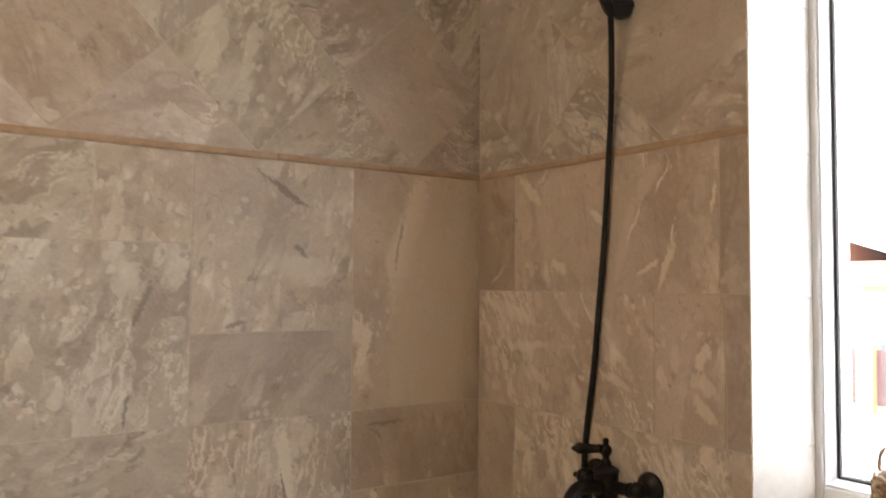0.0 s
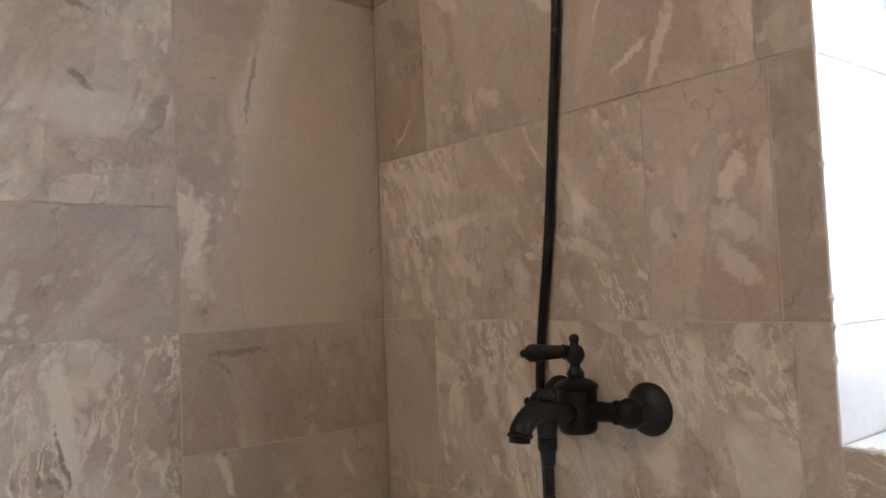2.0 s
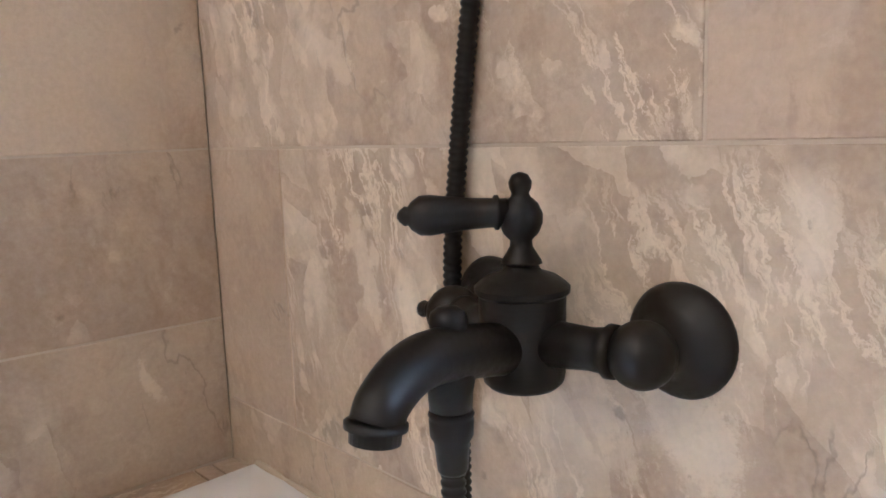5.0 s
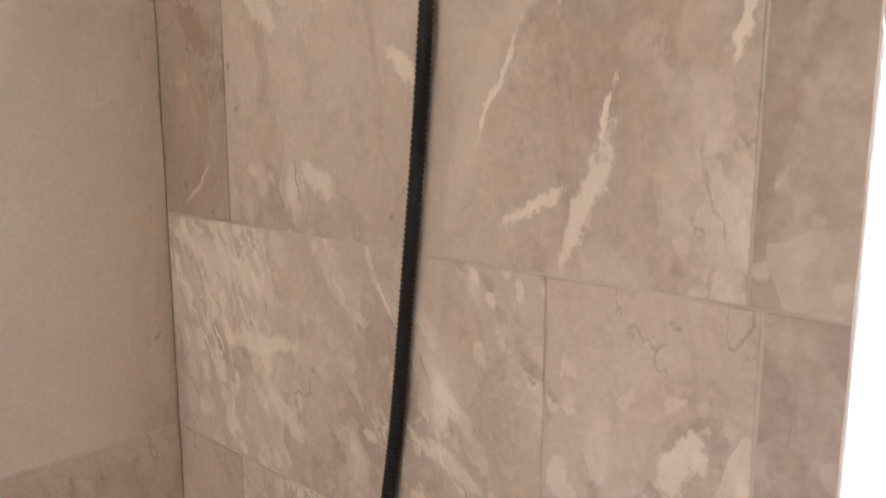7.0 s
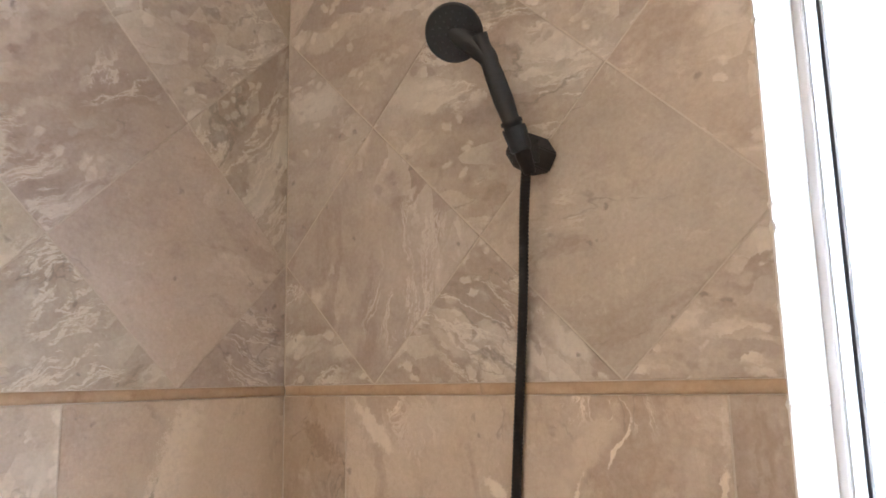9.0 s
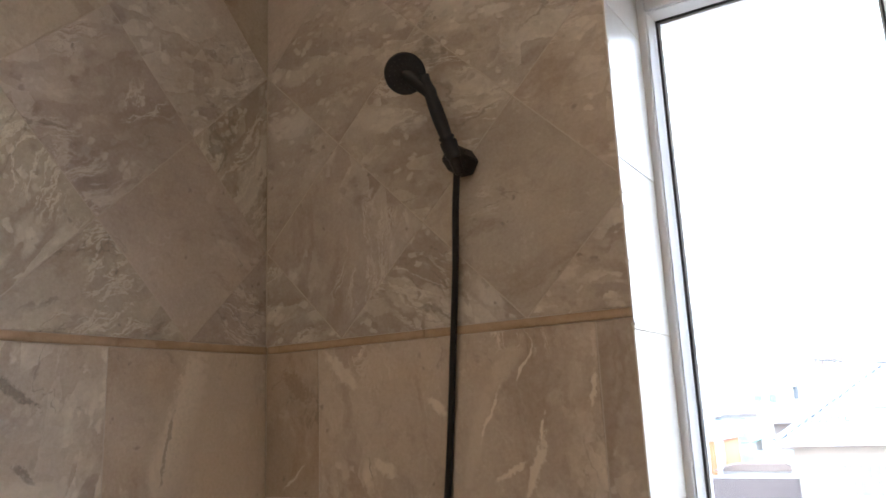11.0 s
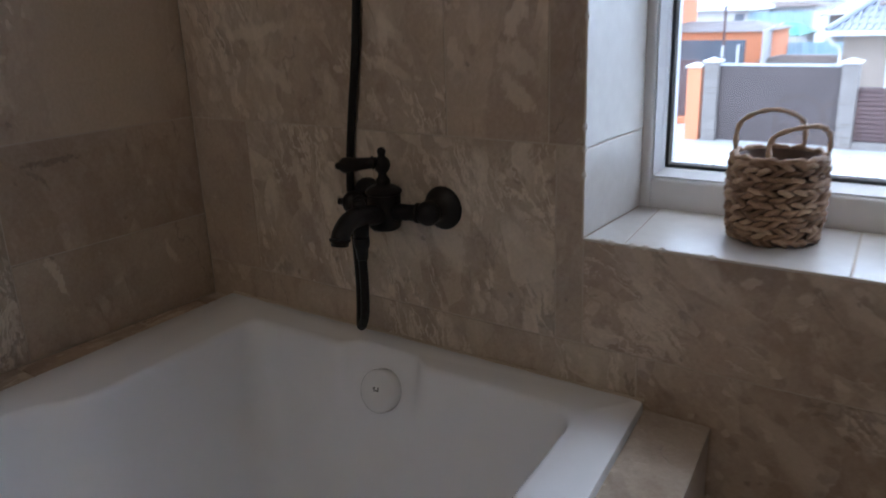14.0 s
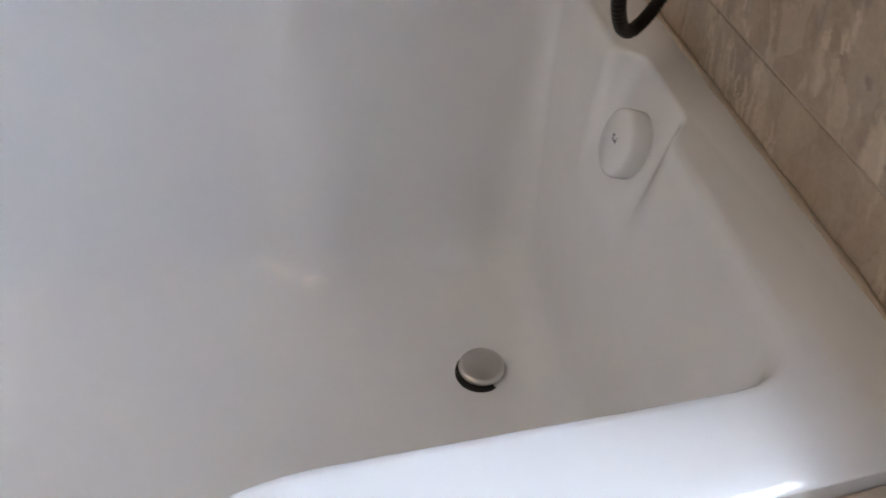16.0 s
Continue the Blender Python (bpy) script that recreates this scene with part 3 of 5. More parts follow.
# ---- mixer tap ----
mixer = thing("bath_mixer_tap", "black antique-style wall-mounted bath mixer with a lever handle", "tap")
MX, MY, MZ = 0.528, -0.056, 0.862
for x in (MX - 0.077, MX + 0.075):
    bm = lathe(bmesh.new(), (x, 0.0, MZ), (0, -1, 0), [(0.0, 0.0345), (0.003, 0.0350), (0.006, 0.0335), (0.010, 0.030), (0.015, 0.022), (0.020, 0.0165), (0.028, 0.0145), (0.040, 0.0145)], 40)
    part("rosette", bm, BLACK, mixer, "", True)
    bm = bmesh.new()
    bmesh.ops.create_uvsphere(bm, u_segments=28, v_segments=18, radius=0.0195)
    bmesh.ops.translate(bm, vec=(x, -0.042, MZ), verts=bm.verts)
    side = 1 if x > MX else -1
    arm = Vector((MX + side * 0.012, MY, MZ - 0.001)) - Vector((x, -0.043, MZ))
    if side < 0:
        lathe(bm, (x, -0.044, MZ + 0.001), (-1, -0.25, 0), [(0.017, 0.0080), (0.0195, 0.0055), (0.0210, 0.0050), (0.0235, 0.0062), (0.0265, 0.0050), (0.0280, 0.001)], 20)
    lathe(bm, (x, -0.043, MZ), arm, [(0.014, 0.0155), (0.019, 0.0158), (0.021, 0.0135), (0.03, 0.0125), (arm.length, 0.0150)], 24)
    part("elbow", bm, BLACK, mixer, "", True)
bm = lathe(bmesh.new(), (MX, MY, MZ - 0.032), (0, 0, 1), [(0.0, 0.013), (0.0015, 0.021), (0.005, 0.0245), (0.010, 0.0255), (0.058, 0.0265), (0.060, 0.0288), (0.0635, 0.0290), (0.0660, 0.0265), (0.070, 0.021), (0.073, 0.012), (0.078, 0.0092), (0.080, 0.0092)], 40)
body_part = part("body", bm, BLACK, mixer, "", True)
body_part.data.set_sharp_from_angle(angle=radians(45))
bm = lathe(bmesh.new(), (MX, MY, MZ + 0.0455), (0, 0, 1), [(0.0, 0.0125), (0.002, 0.0118), (0.010, 0.0070), (0.014, 0.0066), (0.018, 0.0105), (0.024, 0.0130), (0.030, 0.0132), (0.036, 0.0105), (0.040, 0.0060), (0.042, 0.0052), (0.045, 0.0066), (0.049, 0.0070), (0.053, 0.0048), (0.0545, 0.001)], 28)
part("finial", bm, BLACK, mixer, "", True)
lever_dir = Vector((-0.044, -0.056, 0.000))
bm = lathe(bmesh.new(), (MX, MY, MZ + 0.0765), lever_dir, [(0.008, 0.0085), (0.0125, 0.0085), (0.0135, 0.0105), (0.0155, 0.0105), (0.0165, 0.0088), (0.030, 0.0095), (0.045, 0.0110), (0.054, 0.0122), (0.060, 0.0118), (0.065, 0.0085), (0.067, 0.0055), (0.069, 0.0060), (0.072, 0.0035), (0.0735, 0.001)], 28)
part("lever", bm, BLACK, mixer, "turned black lever handle", True)
spout_path = smooth_path([(MX, MY - 0.015, MZ - 0.004), (MX + 0.007, MY - 0.048, MZ + 0.003), (MX + 0.014, MY - 0.084, MZ + 0.009), (MX + 0.019, MY - 0.107, MZ + 0.007), (MX + 0.022, MY - 0.124, MZ - 0.003), (MX + 0.023, MY - 0.130, MZ - 0.013)], 8)
bm = tube(bmesh.new(), spout_path, lambda i: 0.0160 - 0.0022 * min(1.0, i / 30), 24)
lathe(bm, spout_path[-1] + Vector((0, 0.0005, 0.003)), (0, -0.15, -1), [(0.0, 0.0136), (0.001, 0.0158), (0.004, 0.0158), (0.005, 0.0130), (0.011, 0.0128), (0.0115, 0.009)], 24)
part("spout", bm, BLACK, mixer, "short curved black spout", True)
DX, DY = MX + 0.008, MY - 0.068
bm = lathe(bmesh.new(), (DX, DY, MZ - 0.026), (0, 0, 1), [(0.0, 0.009), (0.001, 0.0120), (0.010, 0.0125), (0.018, 0.0140), (0.030, 0.0125), (0.046, 0.0100), (0.050, 0.0108), (0.055, 0.0095), (0.058, 0.0055), (0.0585, 0.001)], 24)
part("diverter_body", bm, BLACK, mixer, "", True)

# ---- hand shower, its holder and hose ----
shower = thing("hand_shower", "black hand shower resting in its wall holder", "shower head")
HB = Vector((0.554, -0.080, 1.912))
HT = Vector((0.538, -0.122, 2.018))
hd = (HT - HB)
bm = lathe(bmesh.new(), HB - hd.normalized() * 0.02, hd, [(0.0, 0.0085), (0.018, 0.0105), (0.045, 0.0128), (0.047, 0.0150), (0.051, 0.0150), (0.053, 0.0118), (0.080, 0.0135), (0.115, 0.0130), (0.145, 0.0105), (0.160, 0.0095), (0.172, 0.0110)], 28)
part("handle", bm, MATT, shower, "", True)
HC = Vector((0.497, -0.143, 2.063))
hn = Vector((0.30, -0.78, -0.55)).normalized()
bm = lathe(bmesh.new(), HC - hn * 0.020, hn, [(0.0, 0.010), (0.002, 0.021), (0.007, 0.032), (0.013, 0.0380), (0.020, 0.0400), (0.024, 0.0397), (0.0265, 0.0375), (0.0260, 0.034), (0.0265, 0.002)], 48)
neck = smooth_path([HT - hd.normalized() * 0.012, HT + hd.normalized() * 0.012 + Vector((-0.004, 0.003, 0)), HC - hn * 0.010], 6)
tube(bm, neck, lambda i: 0.0105 + 0.0012 * i * 0.5, 20)
head_part = part("head", bm, MATT, shower, "round black spray head", True)
head_part.data.set_sharp_from_angle(angle=radians(40))
bm = bmesh.new()
hu, hw, _ = frame_of(hn)
for r, count in ((0.010, 6), (0.019, 12), (0.028, 18)):
    for i in range(count):
        k = 2 * math.pi * i / count
        lathe(bm, HC + hn * 0.0064 + (hu * math.cos(k) + hw * math.sin(k)) * r, hn, [(0.0, 0.0014), (0.0012, 0.0009)], 6)
part("nozzles", bm, GASKET, head_part)

holder = thing("shower_holder", "black faceted wall holder for a hand shower", "shower holder")
bm = lathe(bmesh.new(), (0.539, 0.0, 1.912), (0, -1, 0), [(0.0, 0.028), (0.004, 0.029), (0.050, 0.0265), (0.056, 0.023)], 6)
bmesh.ops.bevel(bm, geom=list(bm.edges), offset=0.002, segments=2, affect="EDGES")
part("base", bm, MATT, holder)
bm = lathe(bmesh.new(), HB - hd.normalized() * 0.012, hd, [(0.0, 0.0125), (0.002, 0.0145), (0.030, 0.0165), (0.034, 0.0160)], 24)
box(bm, 0.540, 0.562, -0.070, -0.040, 1.892, 1.926, 0.002)
part("cradle", bm, MATT, holder)

hose = thing("shower_hose", "long black ribbed shower hose hanging in a loop", "hose")
hose_pts = smooth_path([(DX, DY, MZ - 0.060), (DX - 0.001, DY + 0.001, 0.750), (DX - 0.010, DY + 0.008, 0.708), (0.506, -0.101, 0.678), (0.481, -0.079, 0.6645), (0.457, -0.051, 0.677), (0.438, -0.028, 0.712),
                        (0.426, -0.016, 0.765), (0.420, -0.0135, 0.830), (0.420, -0.0130, 0.900), (0.431, -0.0105, 1.000), (0.447, -0.0100, 1.100), (0.465, -0.0105, 1.250), (0.482, -0.0110, 1.400), (0.497, -0.0140, 1.550), (0.515, -0.0220, 1.700), (0.533, -0.0400, 1.820), tuple(HB - hd.normalized() * 0.028)], 60)
# resample evenly and corrugate
even, left = [hose_pts[0]], 0.0018
for a, b in zip(hose_pts, hose_pts[1:]):
    d = (b - a).length
    while d >= left > 0:
        a = a + (b - a).normalized() * left
        even.append(a)
        d -= left
        left = 0.0018
    left -= d
bm = tube(bmesh.new(), even, lambda i: 0.0072 if i % 3 else 0.0059, 12)
part("corrugated_tube", bm, BLACK, hose, "", True)
bm = lathe(bmesh.new(), (DX, DY, MZ - 0.026), (0, 0, -1), [(0.0, 0.0122), (0.002, 0.0130), (0.004, 0.0116), (0.005, 0.0126), (0.014, 0.0122), (0.018, 0.0100), (0.034, 0.0086), (0.036, 0.0075)], 24)
part("nut", bm, BLACK, hose, "", True)
bm = lathe(bmesh.new(), HB - hd.normalized() * 0.012, hd * -1, [(0.0, 0.0115), (0.010, 0.0110), (0.030, 0.0085), (0.032, 0.0070)], 20)
part("cone_nut", bm, BLACK, hose, "", True)

# ---- window ----
window_1 = setting(new("window_1"), "white plastic window of two tall panes with a black gasket", "window")
FY0, FY1, GY = REVEAL, REVEAL + 0.072, REVEAL + 0.032
BEAD = 0.013


def bar(x0, x1, z0, z1, name="window_frame", y0=FY0, y1=FY1, bevel=0.004):
    return part(name, slab(x0, x1, y0, y1, z0, z1, bevel), PVC, window_1)


FX0, FX1, FZ0, FZ1 = WX0 - 0.012, WX1 + 0.012, WZ0 - 0.005, WZ1 + 0.005
SX0, SXM0, SXM1, SX1 = 0.871, 1.277, 1.375, 2.173
SZ0, SZ1 = 0.906, 2.217
bar(FX0, SX0 - BEAD, FZ0, FZ1)
bar(SX1 + BEAD, FX1, FZ0, FZ1)
bar(SX0 - BEAD, SX1 + BEAD, FZ0, SZ0 - BEAD)
bar(SX0 - BEAD, SX1 + BEAD, SZ1 + BEAD, FZ1)
bar(SXM0 + BEAD, 1.319, SZ0 - BEAD, SZ1 + BEAD, "mullion")
bar(1.321, SXM1 - BEAD, SZ0 - BEAD, SZ1 + BEAD, "mullion", FY0 + 0.003)
for x0, x1 in ((SX0, SXM0), (SXM1, SX1)):
    bm = bmesh.new()
    rings = []
    for d, y in ((BEAD + 0.002, FY1), (BEAD - 0.0005, FY0 + 0.006), (BEAD - 0.003, FY0 + 0.0045), (0.004, GY - 0.015), (0.001, GY - 0.010), (0.0, GY - 0.0035), (0.0, FY1)):
        rings.append([bm.verts.new((x, y, z)) for x, z in ((x0 - d, SZ0 - d), (x1 + d, SZ0 - d), (x1 + d, SZ1 + d), (x0 - d, SZ1 + d))])
    for a, b in zip(rings, rings[1:]):
        for i in range(4):
            bm.faces.new((a[i], a[(i + 1) % 4], b[(i + 1) % 4], b[i]))
    part("glazing_bead", bm, PVC, window_1, "sloped white glazing bead")
for x0, x1 in ((SX0, SXM0), (SXM1, SX1)):
    bm = bmesh.new()
    t = 0.0045
    for bx in ((x0, x0 + t, SZ0, SZ1), (x1 - t, x1, SZ0, SZ1), (x0 + t, x1 - t, SZ0, SZ0 + t), (x0 + t, x1 - t, SZ1 - t, SZ1)):
        box(bm, bx[0], bx[1], GY - 0.0015, GY + 0.003, bx[2], bx[3])
    part("gasket", bm, GASKET, window_1)
    bm = bmesh.new()
    for bx in ((x0, x0 + 0.009, SZ0, SZ1), (x1 - 0.009, x1, SZ0, SZ1), (x0 + 0.009, x1 - 0.009, SZ0, SZ0 + 0.009), (x0 + 0.009, x1 - 0.009, SZ1 - 0.009, SZ1)):
        box(bm, bx[0], bx[1], GY + 0.0045, GY + 0.018, bx[2], bx[3])
    part("spacer", bm, SPACER, window_1, "grey spacer bar between the panes")
    pane = part("pane", slab(x0 + 0.001, x1 - 0.001, GY, GY + 0.004, SZ0 + 0.001, SZ1 - 0.001), GLASS, window_1)
    pane.visible_shadow = False
# condensation beads on the cold lower edge of the glass
rng = random.Random(3)
bm = bmesh.new()
for _ in range(700):
    x0, x1 = rng.choice(((SX0, SXM0), (SXM1, SX1)))
    x, h = rng.uniform(x0 + 0.008, x1 - 0.008), abs(rng.gauss(0, 0.009))
    r = rng.uniform(0.0006, 0.0016)
    lathe(bm, (x, GY - 0.0002, SZ0 + 0.009 + h), (0, -1, 0), [(0.0, r), (r * 0.5, r * 0.8), (r * 0.8, r * 0.2)], 6)
drops = tagged(part("condensation", bm, GLASS, window_1, "fine water beads along the foot of the glass", True), kind="stuff")
drops.visible_shadow = False

# ---- woven basket ----
BX, BY, BZ = 1.066, 0.128, WZ0 + 0.0008
basket = thing("woven_basket", "small round natural woven basket with two loop handles", "basket", at=(BX, BY, BZ))
rows, per, height = 13, 21, 0.112


def basket_r(z):
    return 0.056 + 0.007 * math.sin(min(1.0, z / 0.10) * 2.2) - 0.003 * (z / 0.11)


bm = lathe(bmesh.new(), (0, 0, 0.001), (0, 0, 1), [(0.0, 0.050), (0.02, 0.0545), (0.06, 0.057), (height, 0.055), (height, 0.049), (0.06, 0.051), (0.010, 0.046), (0.010, 0.002)], 36)
part("lining", bm, STRAW_DARK, basket, "dark woven inside", True)
strand_meshes = []
for k in range(5):
    bm = bmesh.new()
    bmesh.ops.create_uvsphere(bm, u_segments=10, v_segments=7, radius=1.0)
    bmesh.ops.rotate(bm, cent=(0, 0, 0), matrix=Matrix.Rotation(radians(90), 3, "Y"), verts=bm.verts)
    for v in bm.verts:
        s = 1.0 + 0.16 * math.sin(5 * v.co.x + k * 2.1) + 0.10 * math.sin(9 * v.co.y + k)
        v.co = Vector((v.co.x * 0.0118, v.co.y * 0.0040 * s, v.co.z * 0.0046 * s))
        v.co.z += 0.0011 * math.sin(v.co.x * 250 + k)
    me = bpy.data.meshes.new("strand")
    bm.to_mesh(me)
    bm.free()
    me.materials.append(STRAW)
    me.shade_smooth()
    strand_meshes.append(me)
for j in range(rows):
    z = 0.0065 + j * (height - 0.010) / (rows - 1)
    for i in range(per):
        k = 2 * math.pi * (i + 0.5 * (j % 2)) / per + rng.uniform(-0.04, 0.04)
        r = basket_r(z) + rng.uniform(-0.001, 0.0015)
        ob = new("strand", strand_meshes[rng.randrange(5)])
        ob.parent = basket
        ob.matrix_basis = Matrix.Translation((r * math.cos(k), r * math.sin(k), z + rng.uniform(-0.001, 0.001))) @ Matrix.Rotation(k + math.pi / 2, 4, "Z") @ Matrix.Rotation(radians((-18 if j % 2 else 18) + rng.uniform(-9, 9)), 4, "Y") @ Matrix.Rotation(radians(rng.uniform(-15, 15)), 4, "Z")
rim_path = [Vector((0.0565 * math.cos(k) * (1 + 0.02 * math.sin(5 * k)), 0.0565 * math.sin(k), height + 0.002 + 0.0015 * math.sin(11 * k))) for k in (2 * math.pi * i / 90 for i in range(91))]
bm = tube(bmesh.new(), rim_path, lambda i: 0.0042 + 0.0010 * math.sin(i * 1.4), 10)
part("rim", bm, STRAW, basket, "pale twisted straw rim", True)
for a0, a1, lean_out in ((178, 72, 0.006), (272, 375, 0.004)):
    p0 = Vector((0.058 * math.cos(radians(a0)), 0.058 * math.sin(radians(a0)), height - 0.012))
    p1 = Vector((0.058 * math.cos(radians(a1)), 0.058 * math.sin(radians(a1)), height - 0.012))
    mid = (p0 + p1) / 2
    rise, slant = (0.068, 0.0) if a0 < 200 else (0.056, 0.012)
    path = smooth_path([p0, p0 * 0.7 + mid * 0.3 + Vector((0, lean_out * 0.6, rise * 0.75)) - Vector((0.010, 0, 0)), mid + Vector((slant, lean_out, rise)), p1 * 0.7 + mid * 0.3 + Vector((0.010, lean_out * 0.6, rise * 0.75)), p1], 14)
    bm = tube(bmesh.new(), path, lambda i: 0.0033 + 0.0007 * math.sin(i * 1.1), 10)
    part("handle", bm, STRAW, basket, "", True)

# ---- street outside, one storey below ----
GROUND = -2.45
GRAVEL = rough_material("pale_gravel", (0.279, 0.271, 0.254), (0.377, 0.369, 0.353), 1.2, 0.9, 0.6, 0.02, 0, 0.3, (0.28, 0.27, 0.25))
HOUSE_BRICK = brick_material("brown_brick", (0.246, 0.193, 0.152), (0.312, 0.246, 0.197), (0.279, 0.246, 0.213))
YELLOW_BRICK = brick_material("yellow_brick", (0.476, 0.418, 0.312), (0.525, 0.467, 0.361), (0.443, 0.410, 0.344))
PILLAR_BRICK = brick_material("grey_brown_brick", (0.150, 0.128, 0.112), (0.205, 0.180, 0.160), (0.23, 0.21, 0.195))
ORANGE = rough_material("orange_render", (0.508, 0.180, 0.082), (0.574, 0.230, 0.115), 0.6, 0.85, 0.2, 0.01)
GREY_ROOF = rough_material("blue_grey_metal_roof", (0.164, 0.176, 0.205), (0.221, 0.234, 0.262), 1.0, 0.45, 0.1, 0.01)
LIGHT_ROOF = rough_material("pale_metal_roof", (0.361, 0.377, 0.410), (0.443, 0.459, 0.492), 0.8, 0.5, 0.1, 0.01)
BROWN_SHEET = rough_material("dark_brown_sheet", (0.051, 0.037, 0.034), (0.070, 0.051, 0.048), 1.0, 0.5, 0.05)
MAROON = rough_material("maroon_sheet", (0.070, 0.037, 0.035), (0.094, 0.051, 0.048), 1.0, 0.5, 0.05)
WHITE_TRIM = rough_material("white_plastic_trim", (0.607, 0.615, 0.623), (0.656, 0.656, 0.656), 2, 0.4, 0.05)
TEAL = rough_material("turquoise_curtain", (0.164, 0.344, 0.377), (0.246, 0.426, 0.459), 4, 0.9, 0.2)
CHIMNEY = rough_material("brown_chimney_metal", (0.19, 0.15, 0.13), (0.25, 0.20, 0.175), 2, 0.6, 0.1)
BLUE_SHEET = rough_material("pale_blue_sheet", (0.344, 0.451, 0.508), (0.410, 0.508, 0.558), 0.8, 0.5, 0.1)
GREEN_SHEET = rough_material("green_sheet", (0.049, 0.197, 0.139), (0.074, 0.246, 0.180), 0.8, 0.5, 0.1)
CONCRETE = rough_material("pale_concrete", (0.459, 0.451, 0.435), (0.541, 0.533, 0.517), 1.5, 0.85, 0.3, 0.01)
PANE = rough_material("dim_window_pane", (0.10, 0.12, 0.14), (0.16, 0.18, 0.21), 1.0, 0.1, 0.0)
ROOF_BROWN = rough_material("grey_brown_roof", (0.213, 0.189, 0.180), (0.271, 0.246, 0.238), 1.0, 0.6, 0.1, 0.01)
WIRE = rough_material("black_wire", (0.05, 0.05, 0.05), (0.08, 0.08, 0.08), 5, 0.6, 0.0)

bm = bmesh.new()
bm.faces.new([bm.verts.new(p) for p in ((-1500, 0.6, GROUND), (1500, 0.6, GROUND), (1500, 3000, GROUND), (-1500, 3000, GROUND))])
ground = setting(part("ground", bm, GRAVEL), "pale gravel street running to the horizon", "ground")


def pyramid_roof(parent, cx, cy, hx, hy, z, rise, material, ridge=0.0, courses=14, name="roof"):
    """A hipped roof laid in overlapping courses, each with a small step."""
    bm = bmesh.new()
    for s in range(courses):
        t0, t1 = s / courses, (s + 1) / courses
        for (t, up), (u, vp) in (((t0, 0.035), (t1, 0.0)), ):
            lo = [(cx + a * (hx * (1 - t) + ridge * t), cy + b * hy * (1 - t), z + rise * t + up) for a, b in ((-1, -1), (1, -1), (1, 1), (-1, 1))]
            hi = [(cx + a * (hx * (1 - u) + ridge * u), cy + b * hy * (1 - u), z + rise * u + vp) for a, b in ((-1, -1), (1, -1), (1, 1), (-1, 1))]
            skirt_lo = [(q[0], q[1], q[2] - 0.05) for q in lo]
            L, H, S = ([bm.verts.new(q) for q in row] for row in (lo, hi, skirt_lo))
            for i in range(4):
                j = (i + 1) % 4
                bm.faces.new((L[i], L[j], H[j], H[i]))
                bm.faces.new((S[i], S[j], L[j], L[i]))
    return part(name, bm, material, parent)


def roof_ribs(cx, cy, hx, hy, z, rise, parent, material):
    """The waves of profiled roof sheet on the two sides that face the street."""
    bm = bmesh.new()
    pitch = 0.19
    for side in (0, 1):
        half, deep = (hx, hy) if side == 0 else (hy, hx)
        k = int(2 * half / pitch)
        for i in range(1, k):
            s = -half + i * pitch
            t = 1 - abs(s) / half
            if side == 0:
                a, b = Vector((cx + s, cy - deep, z + 0.05)), Vector((cx + s, cy - deep * (1 - t), z + rise * t + 0.05))
            else:
                a, b = Vector((cx - deep, cy + s, z + 0.05)), Vector((cx - deep * (1 - t), cy + s, z + rise * t + 0.05))
            if (b - a).length > 0.3:
                tube(bm, [a, b], 0.045, 5)
    return tagged(part("roof_waves", bm, material, parent), kind="stuff")


def pane_window(parent, x0, x1, y, z0, z1, sashes=3, curtain=None):
    """A white framed window on a wall that faces the street."""
    bm = bmesh.new()
    t = 0.07
    box(bm, x0, x1, y - 0.06, y + 0.02, z1 - t, z1)
    box(bm, x0, x1, y - 0.06, y + 0.02, z0, z0 + t)
    for i in range(sashes + 1):
        x = x0 + (x1 - x0 - t) * i / sashes
        box(bm, x, x + t, y - 0.062, y + 0.02, z0 + t, z1 - t)
    w = part("window", bm, WHITE_TRIM, parent)
    bm = bmesh.new()
    step = (x1 - x0 - t) / sashes
    for i in range(sashes):
        c = x0 + t + step * i
        for k in (1, 2):
            box(bm, c, c + step - t, y - 0.045, y - 0.03, z0 + (z1 - z0) * k / 3 - 0.02, z0 + (z1 - z0) * k / 3 + 0.02)
        if i != sashes // 2:
            box(bm, c + step / 2 - t / 2 - 0.015, c + step / 2 - t / 2 + 0.015, y - 0.044, y - 0.03, z0 + t, z1 - t)
    part("glazing_bar", bm, WHITE_TRIM, w)
    part("pane", slab(x0 + t, x1 - t, y - 0.025, y - 0.005, z0 + t, z1 - t), curtain or PANE, w)
    return w


# the brown brick house with the hipped roof
HX, HY, HS = 0.84, 28.4, 3.92
EAVE = 0.13
brown_house = thing("brick_house", "single-storey brown brick house with a blue-grey hipped metal roof", "house")
part("wall", slab(HX - HS + 0.42, HX + HS - 0.42, HY - HS + 0.42, HY + HS - 0.42, GROUND, EAVE - 0.06), HOUSE_BRICK, brown_house)
house_roof = pyramid_roof(brown_house, HX, HY, HS, HS, EAVE, 2.92, GREY_ROOF, courses=16)
roof_ribs(HX, HY, HS, HS, EAVE, 2.92, house_roof, GREY_ROOF)
bm = bmesh.new()
for sx in (-1, 1):
    tube(bm, [Vector((HX + sx * HS, HY - HS, EAVE + 0.06)), Vector((HX, HY, EAVE + 2.98))], 0.09, 8)
part("ridge_cap", bm, GREY_ROOF, house_roof)
bm = bmesh.new()
